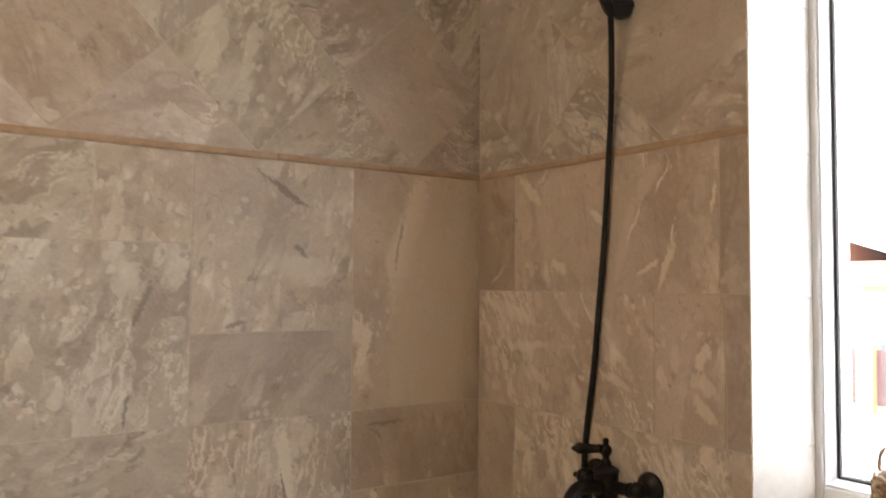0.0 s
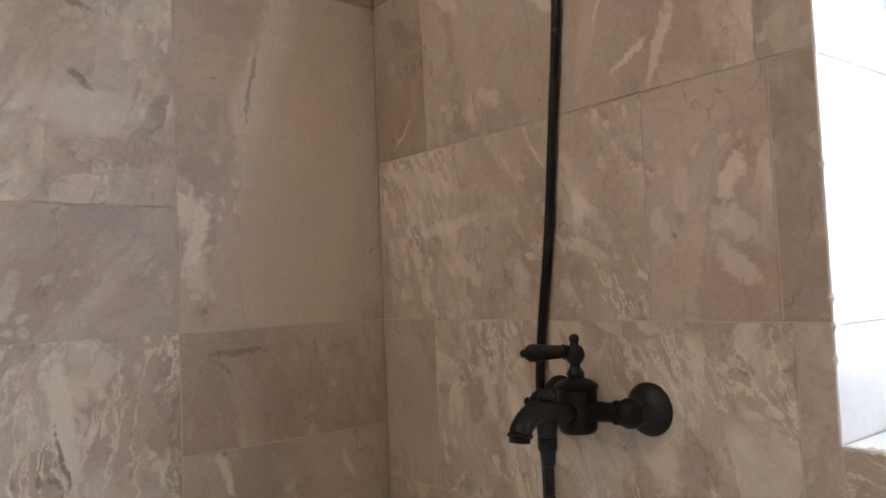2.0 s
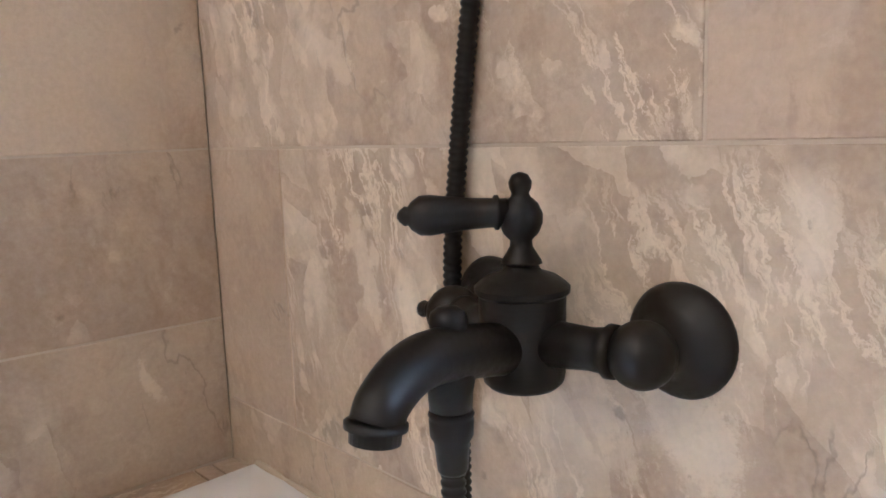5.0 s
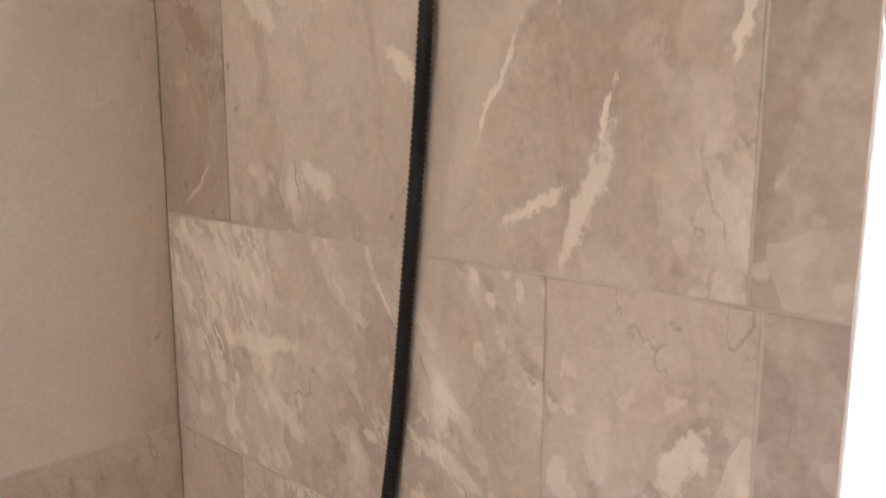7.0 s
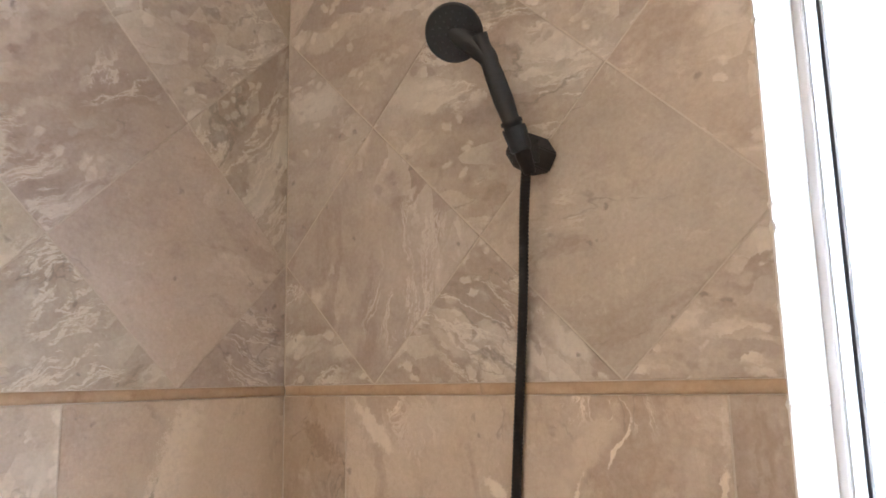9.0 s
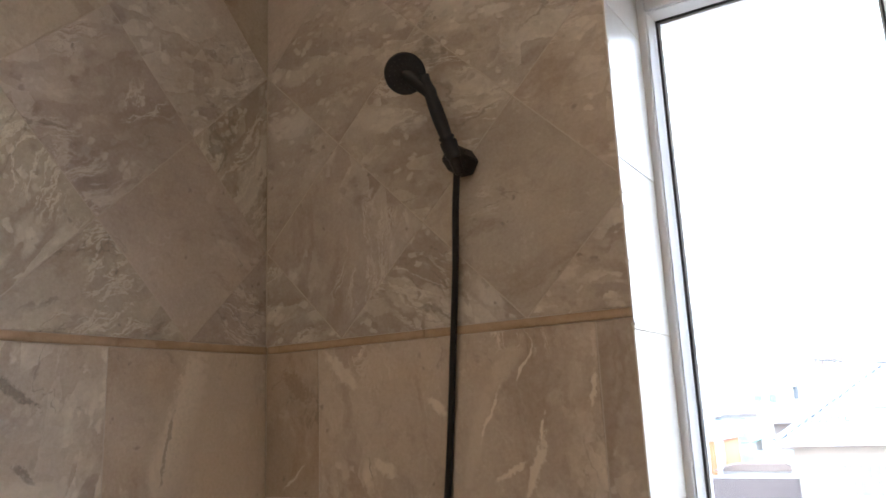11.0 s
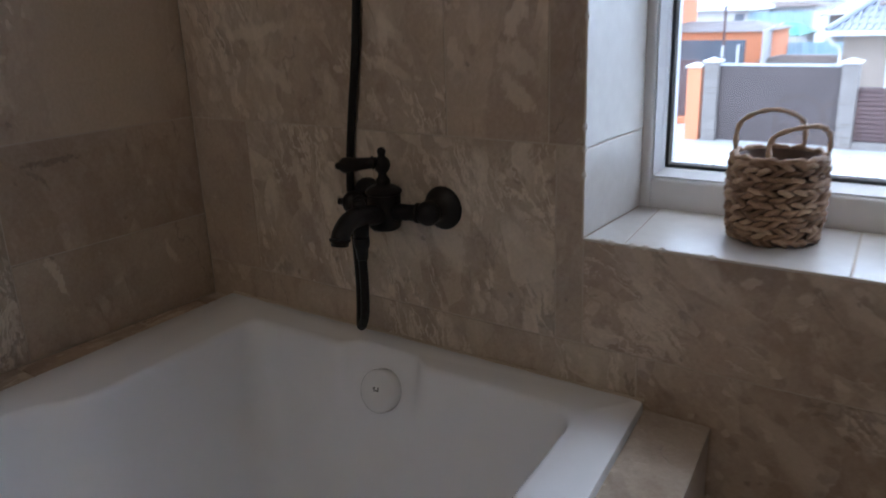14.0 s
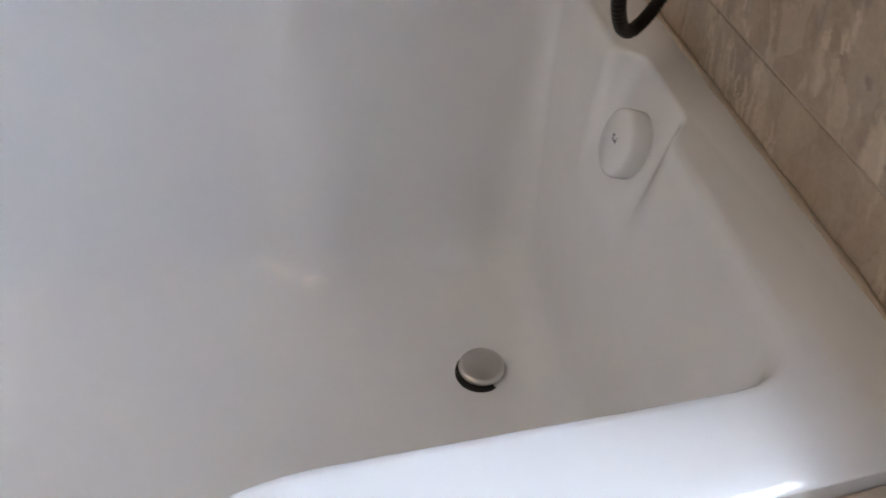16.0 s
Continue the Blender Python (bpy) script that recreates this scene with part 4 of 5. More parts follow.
box(bm, HX - HS - 0.06, HX + HS + 0.06, HY - HS - 0.10, HY - HS + 0.02, EAVE - 0.12, EAVE + 0.01, 0.03)
box(bm, HX - HS - 0.10, HX - HS + 0.02, HY - HS + 0.02, HY + HS, EAVE - 0.12, EAVE + 0.01, 0.03)
box(bm, HX - HS + 0.02, HX + HS, HY - HS + 0.02, HY - HS + 0.44, EAVE - 0.08, EAVE - 0.04)
part("gutter", bm, WHITE_TRIM, brown_house, "white gutter and eaves board")
bm = bmesh.new()
tube(bm, smooth_path([(HX - HS + 0.05, HY - HS - 0.04, EAVE - 0.1), (HX - HS + 0.15, HY - HS + 0.1, EAVE - 0.3), (HX - HS + 0.36, HY - HS + 0.36, EAVE - 0.6), (HX - HS + 0.37, HY - HS + 0.37, -1.4), (HX - HS + 0.37, HY - HS + 0.37, GROUND)], 5), 0.05, 8)
part("downpipe", bm, WHITE_TRIM, brown_house, "white downpipe")
FY = HY - HS + 0.42
pane_window(brown_house, -1.47, -0.10, FY, -1.95, -0.48, 3, TEAL)
part("door", slab(0.72, 1.70, FY - 0.05, FY + 0.05, GROUND, -0.56, 0.01), BROWN_SHEET, brown_house, "dark brown entrance door")
bm = bmesh.new()
lathe(bm, (0.50, FY - 0.01, -0.30), (0, -1, 0), [(0, 0.05), (0.10, 0.05), (0.16, 0.11), (0.2, 0.1)], 12)
part("wall_lamp", bm, GASKET, brown_house)
chim = part("chimney", slab(-2.02, -1.20, 27.1, 27.7, 0.9, 2.42), CHIMNEY, brown_house, "brown metal-clad chimney with slots under its cap")
bm = bmesh.new()
for i in range(5):
    x = -2.02 + i * (0.82 - 0.09) / 4
    box(bm, x, x + 0.09, 27.1, 27.19, 2.42, 2.62)
    box(bm, x, x + 0.09, 27.61, 27.7, 2.42, 2.62)
part("post", bm, CHIMNEY, chim)
part("cap", slab(-2.08, -1.14, 27.04, 27.76, 2.62, 2.70, 0.02), CHIMNEY, chim)
bm = bmesh.new()
slope = math.atan2(2.92, HS)
for x0, x1, up in ((-1.9, -0.2, 0.30), (-0.35, 1.6, 0.42), (1.5, 3.2, 0.30)):
    y = HY - HS + up * HS / 2.92 * 2.0
    z = EAVE + up * 2.0 + 0.1
    box(bm, x0, x1, y - 0.03, y + 0.03, z, z + 0.10)
part("snow_guard", bm, CHIMNEY, house_roof, "dark snow guard bars")
bm = box(bmesh.new(), -0.42, 0.42, -0.03, 0.07, -0.45, 0.45, 0.01)
sk = part("skylight", bm, WHITE_TRIM, house_roof, "pale roof window")
sk.matrix_basis = Matrix.Translation((1.05, HY - HS * 0.42, EAVE + 2.92 * 0.58 + 0.08)) @ Matrix.Rotation(slope - math.pi / 2, 4, "X")

# street fence: gate of plain sheet between brick pillars, then horizontal slats
FENCE_Y = 20.0


def pillar(x, width, top, material=PILLAR_BRICK, label="square brick gate pillar with a stone cap"):
    ob = thing("fence_pillar", label, "pillar", "pillars along the street fence", (x, FENCE_Y, GROUND))
    part("shaft", slab(-width / 2, width / 2, -width / 2, width / 2, 0, top - GROUND), material, ob)
    bm = slab(-width / 2 - 0.05, width / 2 + 0.05, -width / 2 - 0.05, width / 2 + 0.05, top - GROUND, top - GROUND + 0.06, 0.01)
    lathe(bm, (0, 0, top - GROUND + 0.055), (0, 0, 1), [(0, width * 0.62), (0.07, 0.05)], 4)
    part("cap", bm, CONCRETE, ob)
    return ob


pillar(-1.66, 0.36, -0.42)
pillar(-4.92, 0.36, -0.42)
pillar(2.35, 0.36, -0.42)
pillar(-5.36, 0.36, -0.55, ORANGE, "orange rendered gate pillar")
street_gate = thing("sliding_gate", "dark brown sheet-metal sliding gate closed between brick pillars", "gate")
bm = slab(-4.74, -1.84, FENCE_Y - 0.03, FENCE_Y + 0.03, GROUND + 0.03, -0.50, 0.005)
for i in range(16):
    z = GROUND + 0.12 + i * 0.115
    box(bm, -4.72, -1.86, FENCE_Y - 0.038, FENCE_Y - 0.03, z, z + 0.10)
part("leaf", bm, BROWN_SHEET, street_gate)
part("rail", slab(-4.74, -1.84, FENCE_Y - 0.05, FENCE_Y + 0.05, -0.50, -0.45), LIGHT_ROOF, street_gate, "pale top rail")
slat_fence = thing("slat_fence", "red-brown metal slat fence on a low brick base", "fence")
for x0, x1 in ((-1.47, 2.16), (2.54, 7.0)):
    part("base", slab(x0, x1, FENCE_Y - 0.13, FENCE_Y + 0.13, GROUND, GROUND + 0.18), PILLAR_BRICK, slat_fence)
    for i in range(12):
        z = GROUND + 0.20 + i * 0.107
        part("slat", slab(x0, x1, FENCE_Y - 0.02, FENCE_Y + 0.02, z, z + 0.085, 0.01), MAROON, slat_fence)
bm = bmesh.new()
box(bm, -1.47, 7.0, FENCE_Y + 0.025, FENCE_Y + 0.05, GROUND + 0.18, GROUND + 1.48)
part("backing", bm, BROWN_SHEET, slat_fence)


def far_house(label, x, y, hx, hy, top, rise, wall, roof, ridge=0.0, windows=(), eave=0.4):
    ob = thing("house", label, "house")
    part("wall", slab(x - hx, x + hx, y - hy, y + hy, GROUND, top), wall, ob)
    pyramid_roof(ob, x, y, hx + eave, hy + eave, top, rise, roof, ridge, 8)
    for wx, wz, w, h in windows:
        part("window", slab(wx, wx + w, y - hy - 0.05, y - hy + 0.05, wz, wz + h), PANE, ob)
    return ob


def sheet_fence(label, x0, x1, y, top, material, x2=None, y2=None):
    """A run of profiled sheet fence between two points."""
    ob = thing("sheet_fence", label, "fence")
    a, b = Vector((x0, y, 0)), Vector((x1 if x2 is None else x2, y if y2 is None else y2, 0))
    d = (b - a).normalized()
    nrm = Vector((-d.y, d.x, 0)) * 0.03
    k = max(2, int((b - a).length / 0.25))
    bm = bmesh.new()
    pts = [a + (b - a) * i / k + nrm * (1 if i % 2 else -1) for i in range(k + 1)]
    lo, hi = ([bm.verts.new((q.x, q.y, z)) for q in pts] for z in (GROUND, top))
    for i in range(k):
        bm.faces.new((lo[i], lo[i + 1], hi[i + 1], hi[i]))
    res = bmesh.ops.solidify(bm, geom=bm.faces[:], thickness=0.02)
    part("sheet", bm, material, ob)
    return ob


far_house("far two-storey cream house with a grey hipped roof", -15.7, 62.0, 2.85, 4.0, 2.45, 1.65, YELLOW_BRICK, GREY_ROOF, 0.5, ((-14.55, 1.25, 1.0, 0.9), (-17.2, 1.25, 1.0, 0.9)), 0.3)
far_house("far cream house with a small grey hipped roof", -12.1, 78.0, 1.75, 3.0, 2.45, 1.55, YELLOW_BRICK, GREY_ROOF, 0.5, ((-12.9, 0.9, 0.7, 0.9), (-11.6, 0.9, 0.6, 0.9)), 0.25)
far_house("far yellow brick house with a flat-topped roof", -9.8, 84.0, 2.4, 3.0, 2.75, 0.4, YELLOW_BRICK, ROOF_BROWN, 1.6, ((-11.0, 1.3, 1.1, 1.2),), 0.2)
far_house("far pale terrace house below the others", -12.6, 70.0, 2.6, 2.0, 0.75, 0.5, CONCRETE, LIGHT_ROOF, 1.5, ((-13.6, -0.2, 0.8, 0.6), (-11.8, -0.2, 0.8, 0.6)))
far_house("white shed with a pale blue-grey roof", -13.3, 49.0, 2.4, 3.0, 0.5, 1.0, CONCRETE, LIGHT_ROOF, 0.8, ((-11.6, -0.3, 0.5, 0.6),))
far_house("low neighbouring house with a grey-brown roof", -2.9, 45.0, 3.1, 3.0, 0.2, 1.65, PILLAR_BRICK, ROOF_BROWN, 0.4, ((-5.6, -0.9, 0.6, 0.8),))
# the windows entry here is no window: it draws the building's dark front slab
far_house("low orange outbuilding with a brown-grey roof", -7.95, 31.0, 2.05, 2.0, 0.0, 0.32, ORANGE, ROOF_BROWN, 1.2, ((-9.7, -2.3, 3.2, 2.0),), 0.15)
far_house("low garage with a dark flat roof", -10.3, 53.0, 1.9, 2.0, 0.55, 0.3, CONCRETE, CHIMNEY, 1.0, ((-11.4, -0.3, 0.8, 0.6), (-9.8, -0.3, 0.7, 0.6)))
far_house("green-roofed shed behind pale fences", -7.95, 42.0, 0.95, 2.0, -0.65, 0.55, CONCRETE, GREEN_SHEET, 0.5, (), 0.15)
far_house("low store with a dark roof beside the lane", -4.6, 30.0, 1.3, 1.2, -1.05, 0.15, CONCRETE, CHIMNEY, 0.8, (), 0.1)
sheet_fence("pale blue profiled sheet fence", -6.4, -3.0, 33.0, -0.6, BLUE_SHEET)
sheet_fence("pale blue profiled sheet fence", -10.9, -7.6, 46.0, 0.36, BLUE_SHEET)
sheet_fence("white profiled sheet fence along the lane", -5.45, 0, 27.0, 0.12, WHITE_TRIM, -6.5, 34.5)
for k, (x, y, h, s) in enumerate(((-24, 110, 2.0, 5), (-14, 120, 2.4, 5), (-4, 125, 2.2, 6), (-34, 130, 2.0, 6), (-46, 120, 2.6, 7))):
    far_house("distant pale house with a grey roof", x, y, s, 4.0, h - 1.2, 1.8, YELLOW_BRICK, GREY_ROOF, 1.5, ((x - 1, -0.6, 1.2, 1.2),))
# thin posts beside the lane
for x, y, top, mat in ((-7.0, 28.0, 0.9, MAROON), (-6.45, 26.0, -0.35, CONCRETE), (-5.95, 26.0, -0.30, CONCRETE)):
    ob = thing("post", "thin upright post beside the lane", "post", "posts beside the lane", (x, y, GROUND))
    part("shaft", lathe(bmesh.new(), (0, 0, 0), (0, 0, 1), [(0, 0.05), (top - GROUND - 0.05, 0.045), (top - GROUND, 0.07)], 8), mat, ob)

# the orange house at the left, its yard wall and a concrete street pole
orange_house = thing("orange_house", "two-storey orange rendered house with a grey roof", "house")
part("wall", slab(-22.0, -9.6, 25.0, 33.0, GROUND, 2.2), ORANGE, orange_house)
bm = bmesh.new()
lo = [(-22.5, 24.5, 2.9), (-12.2, 24.5, 2.95), (-9.0, 24.5, 1.85), (-9.0, 33.5, 1.85), (-12.2, 33.5, 2.95), (-22.5, 33.5, 2.9)]
top = [bm.verts.new((x, y, z + 0.16)) for x, y, z in lo]
bot = [bm.verts.new((x, y, z)) for x, y, z in lo]
for idx in ((0, 1, 4, 5), (1, 2, 3, 4)):
    bm.faces.new([top[i] for i in idx])
    bm.faces.new([bot[i] for i in idx][::-1])
for i in range(6):
    bm.faces.new((bot[i], bot[(i + 1) % 6], top[(i + 1) % 6], top[i]))
part("roof", bm, GREY_ROOF, orange_house)
part("gable", slab(-22.0, -12.4, 25.0, 33.0, 2.2, 2.88), ORANGE, orange_house)
for x0, x1, z0, z1 in ((-12.35, -10.9, -1.25, -0.35), (-13.9, -12.9, 0.4, 2.2)):
    w = part("window", slab(x0, x1, 24.93, 25.05, z0, z1), PANE, orange_house)
    bm = bmesh.new()
    for bx in ((x0 - 0.05, x0 + 0.04), (x1 - 0.04, x1 + 0.05), ((x0 + x1) / 2 - 0.03, (x0 + x1) / 2 + 0.03)):
        box(bm, bx[0], bx[1], 24.88, 24.96, z0, z1)
    part("frame", bm, GREY_ROOF, w)
ac = part("air_conditioner", slab(-11.75, -10.95, 24.7, 25.0, 1.35, 1.88, 0.03), WHITE_TRIM, orange_house, "white outdoor air conditioner unit")
bm = lathe(bmesh.new(), (-11.45, 24.69, 1.61), (0, -1, 0), [(0, 0.21), (0.012, 0.20)], 24)
part("fan_grille", bm, LIGHT_ROOF, ac)
yard_wall = thing("yard_fence", "maroon sheet fence between orange rendered pillars", "fence")
part("sheet", slab(-14.0, -5.6, 22.6, 22.66, GROUND + 0.2, -0.55), MAROON, yard_wall)
part("base", slab(-14.0, -5.6, 22.5, 22.76, GROUND, GROUND + 0.22), ORANGE, yard_wall)
for x in (-10.35, -7.4, -13.2):
    p = part("pillar", slab(x - 0.25, x + 0.25, 22.35, 22.85, GROUND, -0.42), ORANGE, yard_wall)
    part("cap", slab(x - 0.31, x + 0.31, 22.29, 22.91, -0.42, -0.33, 0.02), CONCRETE, p)
pole = thing("street_pole", "pale concrete street pole with insulators on a cross arm", "pole", at=(-8.05, 20.6, GROUND))
bm = lathe(bmesh.new(), (0, 0, 0), (0.012, 0, 1), [(0, 0.26), (6.5, 0.17)], 4)
part("shaft", bm, CONCRETE, pole)
part("cross_arm", slab(-0.75, 0.75, -0.05, 0.05, 5.75, 5.82), CHIMNEY, pole)
bm = bmesh.new()
for x in (-0.7, -0.25, 0.3, 0.7):
    lathe(bm, (x, 0, 5.82), (0, 0, 1), [(0, 0.02), (0.08, 0.06), (0.14, 0.05), (0.18, 0.02)], 8)
part("insulator", bm, WHITE_TRIM, pole)
bm = bmesh.new()
tube(bm, smooth_path([(-8.05, 20.4, GROUND + 6.0), (-4.6, 22.5, 2.86), (0.5, 22.5, 2.22), (4.0, 22.5, 2.0), (9.0, 21.5, 2.2)], 10), 0.026, 5)
wire = tagged(part("overhead_wire", bm, WIRE), "thin dark overhead wire crossing the sky", "wire")

# ---- wall tiles ----
trim_run = setting(new("trim"), "narrow ochre stone border running round the walls", "trim")


def pencil(x0, x1, y0, y1, along):
    """A half-round stone border along a wall."""
    bm = bmesh.new()
    prof = [(-0.004, TRIM_Z), (0.0005, TRIM_Z + 0.0005), (0.0028, TRIM_Z + 0.004), (0.0036, (TRIM_Z + TRIM_TOP) / 2), (0.0028, TRIM_TOP - 0.004), (0.0005, TRIM_TOP - 0.0005), (-0.004, TRIM_TOP)]
    k = 40
    rings = []
    for i in range(k + 1):
        t = i / k
        rings.append([])
        for o, z in prof:
            o2 = o + 0.0006 * math.sin(i * 1.7 + z * 300) if o > 0 else o
            q = (x0 + (x1 - x0) * t, y0 - o2, z) if along == "x" else (x0 + o2, y0 + (y1 - y0) * t, z)
            rings[-1].append(bm.verts.new(q))
    for a, b in zip(rings, rings[1:]):
        for j in range(len(prof)):
            bm.faces.new((a[j], a[(j + 1) % len(prof)], b[(j + 1) % len(prof)], b[j]))
    bm.faces.new(rings[0])
    bm.faces.new(rings[-1][::-1])
    return part("border", bm, TRIM, trim_run, "", True)


for k in range(5):
    pencil(0.0, 0.0, -0.001 - k * 0.6, -0.599 - k * 0.6, "y")
pencil(0.006, 0.425, 0.0, 0.0, "x")
pencil(0.427, WX0 - 0.001, 0.0, 0.0, "x")
pencil(WX1 + 0.001, ROOM_X, 0.0, 0.0, "x")

CREAM, TAN, BROWN, OLIVE = (1.12, 1.10, 1.05), (1.0, 1.0, 1.0), (0.84, 0.77, 0.70), (0.94, 0.96, 0.92)
# pale, plain, brown and dark inclusions that single out the tiles beside the tap
PALE_STONE_MARK, PLAIN_STONE, BROWN_STONE, DARK_STONE = (0.720, 0.615, 0.530), (0.525, 0.418, 0.338), (0.310, 0.215, 0.160), (0.190, 0.150, 0.118)
WEST_CORNER = ((-0.187, 1.561, -0.263, 1.320, 0.032, PALE_STONE_MARK, 0.75),
    (-0.245, 1.469, -0.277, 1.319, 0.0035, DARK_STONE, 0.7),
    (-0.346, 1.185, -0.384, 1.074, 0.014, PALE_STONE_MARK, 0.6),
    (-0.119, 1.508, -0.191, 0.990, 0.1, PLAIN_STONE, 0.7))
WEST_SECOND = ((-0.636, 1.546, -0.523, 1.473, 0.0075, DARK_STONE, 0.75),
    (-0.546, 1.377, -0.519, 1.354, 0.005, DARK_STONE, 0.7),
    (-0.720, 1.192, -0.670, 1.198, 0.0045, DARK_STONE, 0.6),
    (-0.551, 1.258, -0.407, 1.265, 0.02, BROWN_STONE, 0.4),
    (-0.619, 1.328, -0.465, 1.321, 0.03, PALE_STONE_MARK, 0.35))
WEST_NOOK = ((-0.341, 0.940, -0.251, 0.939, 0.0055, DARK_STONE, 0.75),
    (-0.306, 0.895, -0.343, 0.938, 0.004, DARK_STONE, 0.6),
    (-0.366, 0.892, -0.196, 0.882, 0.05, BROWN_STONE, 0.28))
WEST_LOW = ((-0.582, 0.964, -0.553, 0.760, 0.017, PALE_STONE_MARK, 0.8),
    (-0.579, 0.846, -0.560, 0.761, 0.0035, DARK_STONE, 0.75),
    (-0.721, 0.852, -0.711, 0.787, 0.024, PALE_STONE_MARK, 0.5))
WEST_FOOT = ((-0.338, 0.773, -0.313, 0.707, 0.008, PALE_STONE_MARK, 0.7),
    (-0.099, 0.748, -0.082, 0.700, 0.006, PALE_STONE_MARK, 0.6))
WEST_THIRD = ((-0.877, 1.297, -0.921, 1.180, 0.0065, DARK_STONE, 0.7),
    (-0.921, 1.066, -0.930, 0.975, 0.004, DARK_STONE, 0.7),
    (-0.864, 1.287, -0.903, 1.055, 0.03, BROWN_STONE, 0.4),
    (-0.949, 1.335, -0.912, 1.285, 0.02, PALE_STONE_MARK, 0.4))
NORTH_TOP = ((0.627, 1.553, 0.565, 1.476, 0.016, PLAIN_STONE, 0.95),
    (0.555, 1.471, 0.506, 1.306, 0.014, PLAIN_STONE, 0.95),
    (0.715, 1.531, 0.654, 1.288, 0.075, BROWN_STONE, 0.32),
    (0.654, 1.544, 0.615, 1.482, 0.0028, PALE_STONE_MARK, 0.8),
    (0.581, 1.476, 0.534, 1.377, 0.0028, PALE_STONE_MARK, 0.75),
    (0.667, 1.386, 0.630, 1.286, 0.009, PALE_STONE_MARK, 0.7),
    (0.669, 1.424, 0.661, 1.383, 0.0028, PALE_STONE_MARK, 0.8),
    (0.626, 1.345, 0.570, 1.312, 0.0045, PALE_STONE_MARK, 0.7),
    (0.772, 1.497, 0.761, 1.442, 0.005, PALE_STONE_MARK, 0.75),
    (0.435, 1.464, 0.462, 1.437, 0.009, PALE_STONE_MARK, 0.7),
    (0.183, 1.559, 0.249, 1.500, 0.013, PALE_STONE_MARK, 0.55),
    (0.304, 1.346, 0.341, 1.323, 0.011, PALE_STONE_MARK, 0.6),
    (0.280, 1.358, 0.290, 1.319, 0.0016, DARK_STONE, 0.6))
NORTH_NOOK = ((0.064, 1.526, 0.126, 1.479, 0.018, BROWN_STONE, 0.6),
    (0.115, 1.344, 0.053, 1.289, 0.0025, PALE_STONE_MARK, 0.7))
NORTH_MIDDLE = ((0.015, 1.251, 0.234, 1.200, 0.017, PALE_STONE_MARK, 0.5),
    (0.132, 1.128, 0.274, 1.142, 0.012, PALE_STONE_MARK, 0.55),
    (0.491, 1.155, 0.538, 1.112, 0.011, PALE_STONE_MARK, 0.65),
    (0.478, 1.089, 0.547, 1.059, 0.009, PALE_STONE_MARK, 0.65),
    (0.219, 1.083, 0.279, 1.039, 0.014, PALE_STONE_MARK, 0.45),
    (0.589, 1.187, 0.481, 0.997, 0.03, BROWN_STONE, 0.25))
NORTH_SIDE = ((0.717, 1.106, 0.762, 1.082, 0.016, PALE_STONE_MARK, 0.45),
    (0.748, 1.173, 0.727, 1.126, 0.01, PALE_STONE_MARK, 0.7),
    (0.710, 1.071, 0.765, 1.020, 0.012, PALE_STONE_MARK, 0.5))
NORTH_LOW = ((0.587, 0.834, 0.626, 0.783, 0.024, PALE_STONE_MARK, 0.6),
    (0.559, 0.774, 0.604, 0.759, 0.017, BROWN_STONE, 0.5),
    (0.251, 0.867, 0.356, 0.756, 0.03, BROWN_STONE, 0.25),
    (0.506, 0.796, 0.560, 0.778, 0.02, PALE_STONE_MARK, 0.45),
    (0.276, 0.911, 0.306, 0.819, 0.012, PALE_STONE_MARK, 0.5))
# west wall, below the border: tiles of mixed sizes
WEST_TILES = (
    (0.0, -0.395, 0.976, 1.58, (1.10, 1.05, 0.98), 0.52, WEST_CORNER), (0.0, -0.395, 0.779, 0.976, (0.99, 0.93, 0.86), 0.4, WEST_NOOK), (0.0, -0.395, 0.606, 0.779, (1.0, 0.96, 0.90), 0.45, WEST_FOOT),
    (-0.395, -0.795, 1.177, 1.58, (1.06, 1.06, 1.03), 0.6, WEST_SECOND), (-0.395, -0.795, 0.976, 1.177, (1.0, 1.01, 1.0), 0.7), (-0.395, -0.795, 0.606, 0.976, (1.02, 1.01, 0.98), 0.53, WEST_LOW),
    (-0.795, -0.998, 1.376, 1.58, (1.06, 1.06, 1.02), 0.55), (-0.795, -1.20, 0.976, 1.376, (0.98, 1.01, 1.0), 0.62, WEST_THIRD), (-0.795, -1.20, 0.773, 0.976, (0.88, 0.90, 0.88), 0.9), (-0.795, -1.20, 0.606, 0.773, (1.0, 1.0, 0.97), 0.45),
    (-0.998, -1.40, 1.376, 1.58, (0.92, 0.93, 0.90), 0.8), (-1.20, -1.60, 0.976, 1.376, (0.99, 1.0, 0.98), 0.2), (-1.20, -1.60, 0.606, 0.976, TAN, 0.5),
    (-1.40, -1.80, 1.376, 1.58, TAN, 0.3), (-1.60, -2.21, 0.976, 1.376, TAN, 0.1), (-1.60, -2.21, 0.606, 0.976, OLIVE, 0.6), (-1.80, -2.21, 1.376, 1.58, CREAM, 0.4),
    (-2.21, -2.61, 0.976, 1.58, TAN, 0.7), (-2.21, -2.61, 0.606, 0.976, TAN, 0.2), (-2.61, -3.0, 0.976, 1.58, TAN, 0.9), (-2.61, -3.0, 0.606, 0.976, TAN, 0.5))
for y0, y1, z0, z1, tone, turn, *own in WEST_TILES:
    tile(wall_west, WEST, rect(y1, y0, z0, z1), tone, turn, marks=own[0] if own else ())

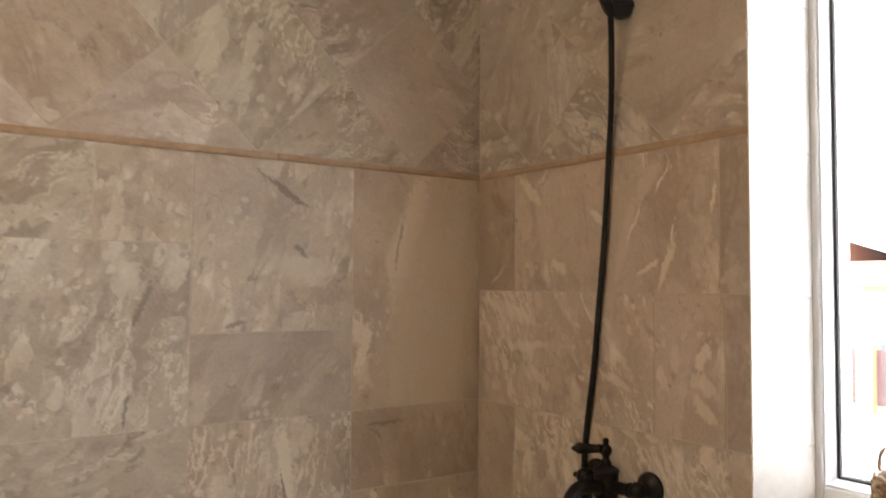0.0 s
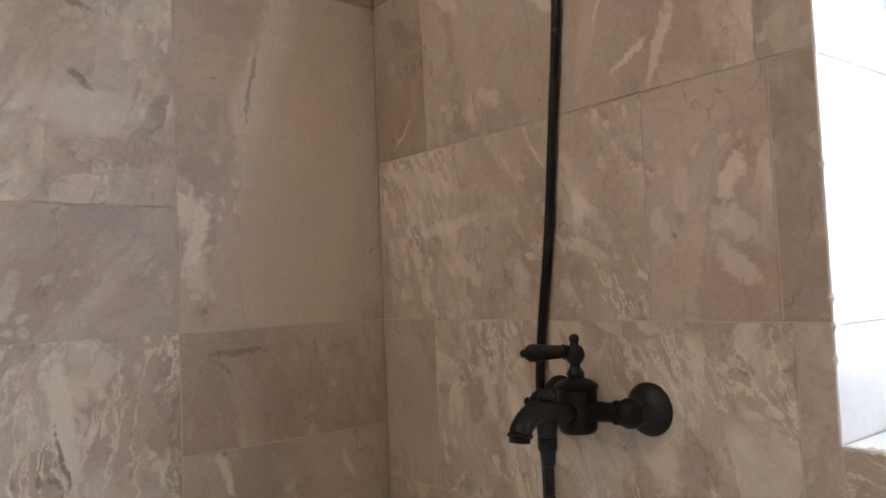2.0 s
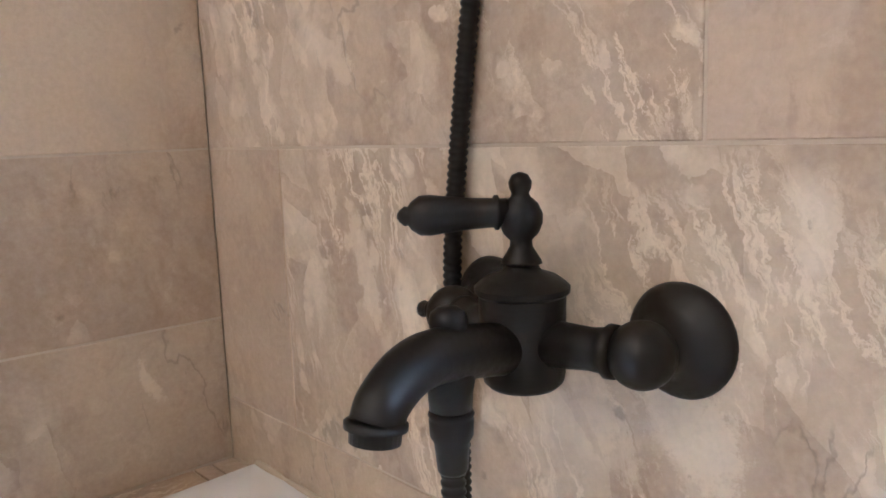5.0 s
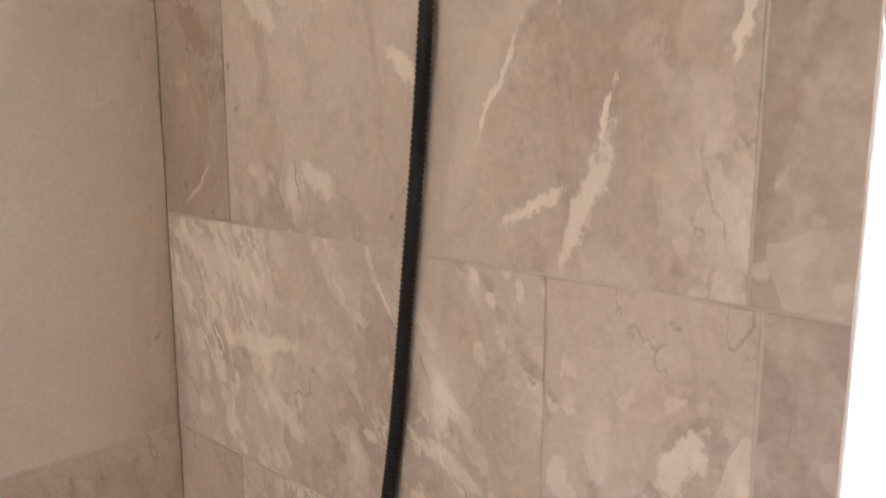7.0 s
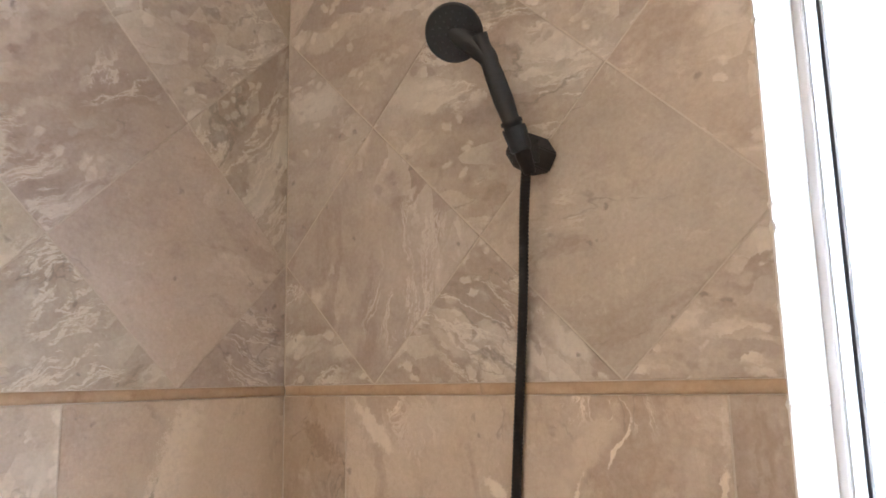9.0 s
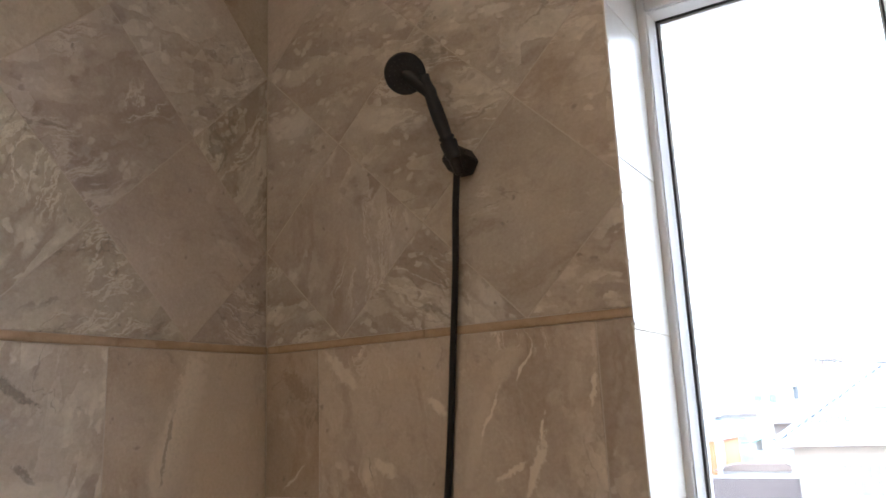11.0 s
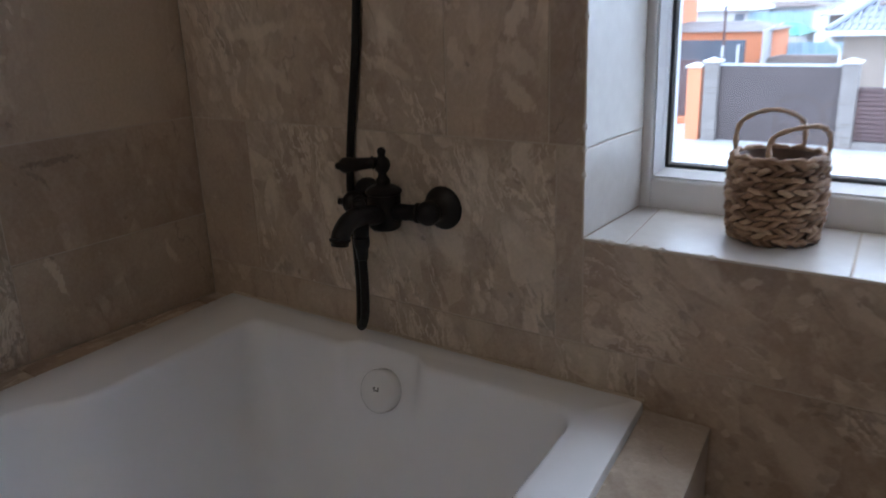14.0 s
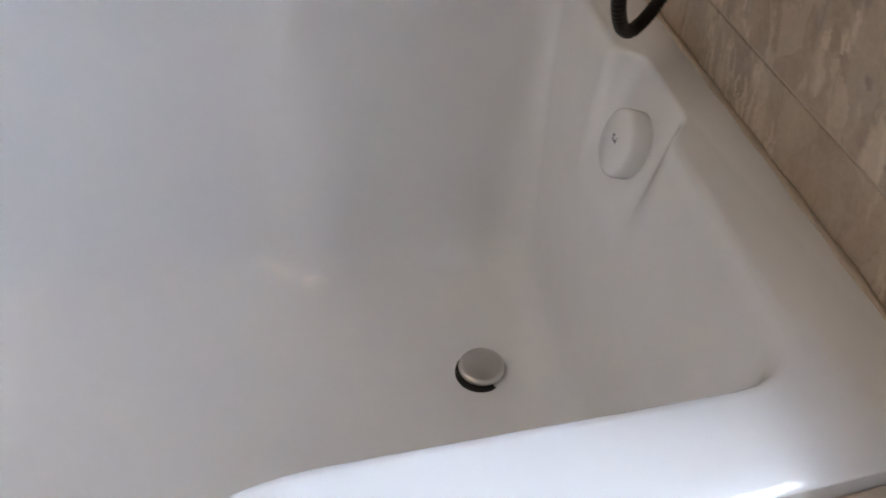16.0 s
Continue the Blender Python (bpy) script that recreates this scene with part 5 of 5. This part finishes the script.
# north wall, below the border: running bond
north_rows = (
    (1.2745, 1.58, ((0.0, 0.152, BROWN, 0.5, NORTH_NOOK), (0.152, 0.777, (1.06, 1.02, 0.97), 0.45, NORTH_TOP), (0.777, WX0, (0.90, 0.86, 0.82), 0.5))),
    (0.976, 1.2745, ((0.0, 0.614, (1.06, 1.02, 0.97), 0.36, NORTH_MIDDLE), (0.614, 0.788, (1.07, 1.02, 0.98), 0.52, NORTH_SIDE), (0.788, WX0, (0.89, 0.84, 0.82), 0.5))),
    (0.683, 0.976, ((0.0, 0.154, (1.0, 0.95, 0.90), 0.35), (0.154, 0.800, (1.05, 1.02, 0.97), 0.4, NORTH_LOW), (0.800, WX0, (1.02, 1.0, 0.97), 0.55))),
    (0.606, 0.683, ((0.0, 0.42, (1.0, 0.95, 0.88), 0.5), (0.42, 0.93, (1.0, 0.97, 0.92), 0.45))))
for z0, z1, row in north_rows:
    for x0, x1, tone, turn, *own in row:
        tile(wall_north, NORTH, rect(x0, x1, z0, z1), tone, turn, marks=own[0] if own else ())
tile(wall_north, NORTH, rect(WX0, 1.37, 0.683, WZ0 - 0.002), (0.98, 0.93, 0.89), 0.2)
tile(wall_north, NORTH, rect(1.37, 1.98, 0.683, WZ0 - 0.002), (0.95, 0.92, 0.89), 0.4)
for z0, z1, s in ((0.38, 0.683, 0.93), (0.08, 0.38, 0.7), (0.0, 0.08, 0.93)):
    x = s
    while x < ROOM_X:
        tile(wall_north, NORTH, rect(max(x, 0.93), min(x + 0.61, ROOM_X), z0, z1), (0.95, 0.90, 0.86))
        x += 0.61
for z0, z1 in ((1.2745, 1.58), (0.976, 1.2745), (0.846, 0.976)):
    for x0, x1 in ((WX1, 2.4), (2.4, ROOM_X)):
        tile(wall_north, NORTH, rect(x0, x1, z0, z1))


def diagonal(parent, plane, u0, u1, v0, v1, holes, flip=1):
    """Square tiles set on their points, cut to a field around the holes."""
    fields = [(u0, u1, v0, v1)] if not holes else holes
    for i in range(-2, 22):
        for j in range(-1, 8):
            if (i + j) % 2:
                continue
            cu, cv = flip * i * DIAG, TRIM_TOP + j * DIAG
            sq = [(cu - DIAG, cv), (cu, cv - DIAG), (cu + DIAG, cv), (cu, cv + DIAG)]
            tone, turn = None, tile_rng.random()
            for f in fields:
                cut = clip(sq, *f)
                if cut:
                    tile(parent, plane, cut, tone, turn)


diagonal(wall_west, WEST, -3.0, 0.0, TRIM_TOP, ROOM_Z, None, -1)
diagonal(wall_north, NORTH, 0, 0, 0, 0, [(0.0, WX0, TRIM_TOP, ROOM_Z), (WX0, WX1, WZ1, ROOM_Z), (WX1, ROOM_X, TRIM_TOP, ROOM_Z)])

# window reveal and sill
jamb_w = Matrix.Translation((WX0, 0, 0)) @ WEST
jamb_e = Matrix.Translation((WX1, 0, 0)) @ Matrix.Rotation(math.pi, 4, "Z") @ WEST
for z0, z1 in ((WZ0, 0.972), (0.972, 1.268), (1.268, 1.560), (1.560, 1.862), (1.862, 2.165), (2.165, WZ1)):
    tile(wall_north, jamb_w, rect(0.0, REVEAL, z0, z1), TAN, 0.1, stone=PALE_STONE)
    tile(wall_north, jamb_e, rect(-REVEAL, 0.0, z0, z1), TAN, 0.1, stone=PALE_STONE)
sill_plane = Matrix.Translation((0, 0, WZ0))
for x0, x1, k0, k1 in ((WX0, 0.904, 0, -0.026), (0.904, 1.184, -0.026, -0.018), (1.184, 1.486, -0.018, 0), (1.486, WX1, 0, 0)):
    tile(wall_north, sill_plane, [(x0, -0.001), (x1, -0.001), (x1 + k1, REVEAL), (x0 + k0, REVEAL)], TAN, 0.2, stone=PALE_STONE)
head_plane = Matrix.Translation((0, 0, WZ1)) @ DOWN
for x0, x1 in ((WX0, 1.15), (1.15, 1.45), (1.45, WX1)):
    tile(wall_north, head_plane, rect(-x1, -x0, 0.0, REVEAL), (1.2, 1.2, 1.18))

# chipped pale edge of the cut stone along the window corner
chip_rng = random.Random(11)
bm = bmesh.new()


def ragged(bm, a, b):
    k = int((b - a).length / 0.006)
    pts = [a + (b - a) * i / k for i in range(k + 1)]
    size = [0.0016 + 0.0012 * abs(noise.noise(Vector((i * 0.13, a.x * 7, a.z)))) + (0.0026 if chip_rng.random() < 0.05 else 0) for i in range(k + 1)]
    tube(bm, pts, lambda i: size[i], 6)


ragged(bm, Vector((WX0 - 0.001, 0.001, WZ0)), Vector((WX0 - 0.001, 0.001, WZ1)))
ragged(bm, Vector((WX0, 0.001, WZ0 - 0.001)), Vector((WX1, 0.001, WZ0 - 0.001)))
tagged(part("edge_chips", bm, PLASTER, wall_north), "pale chipped edge of the cut stone")
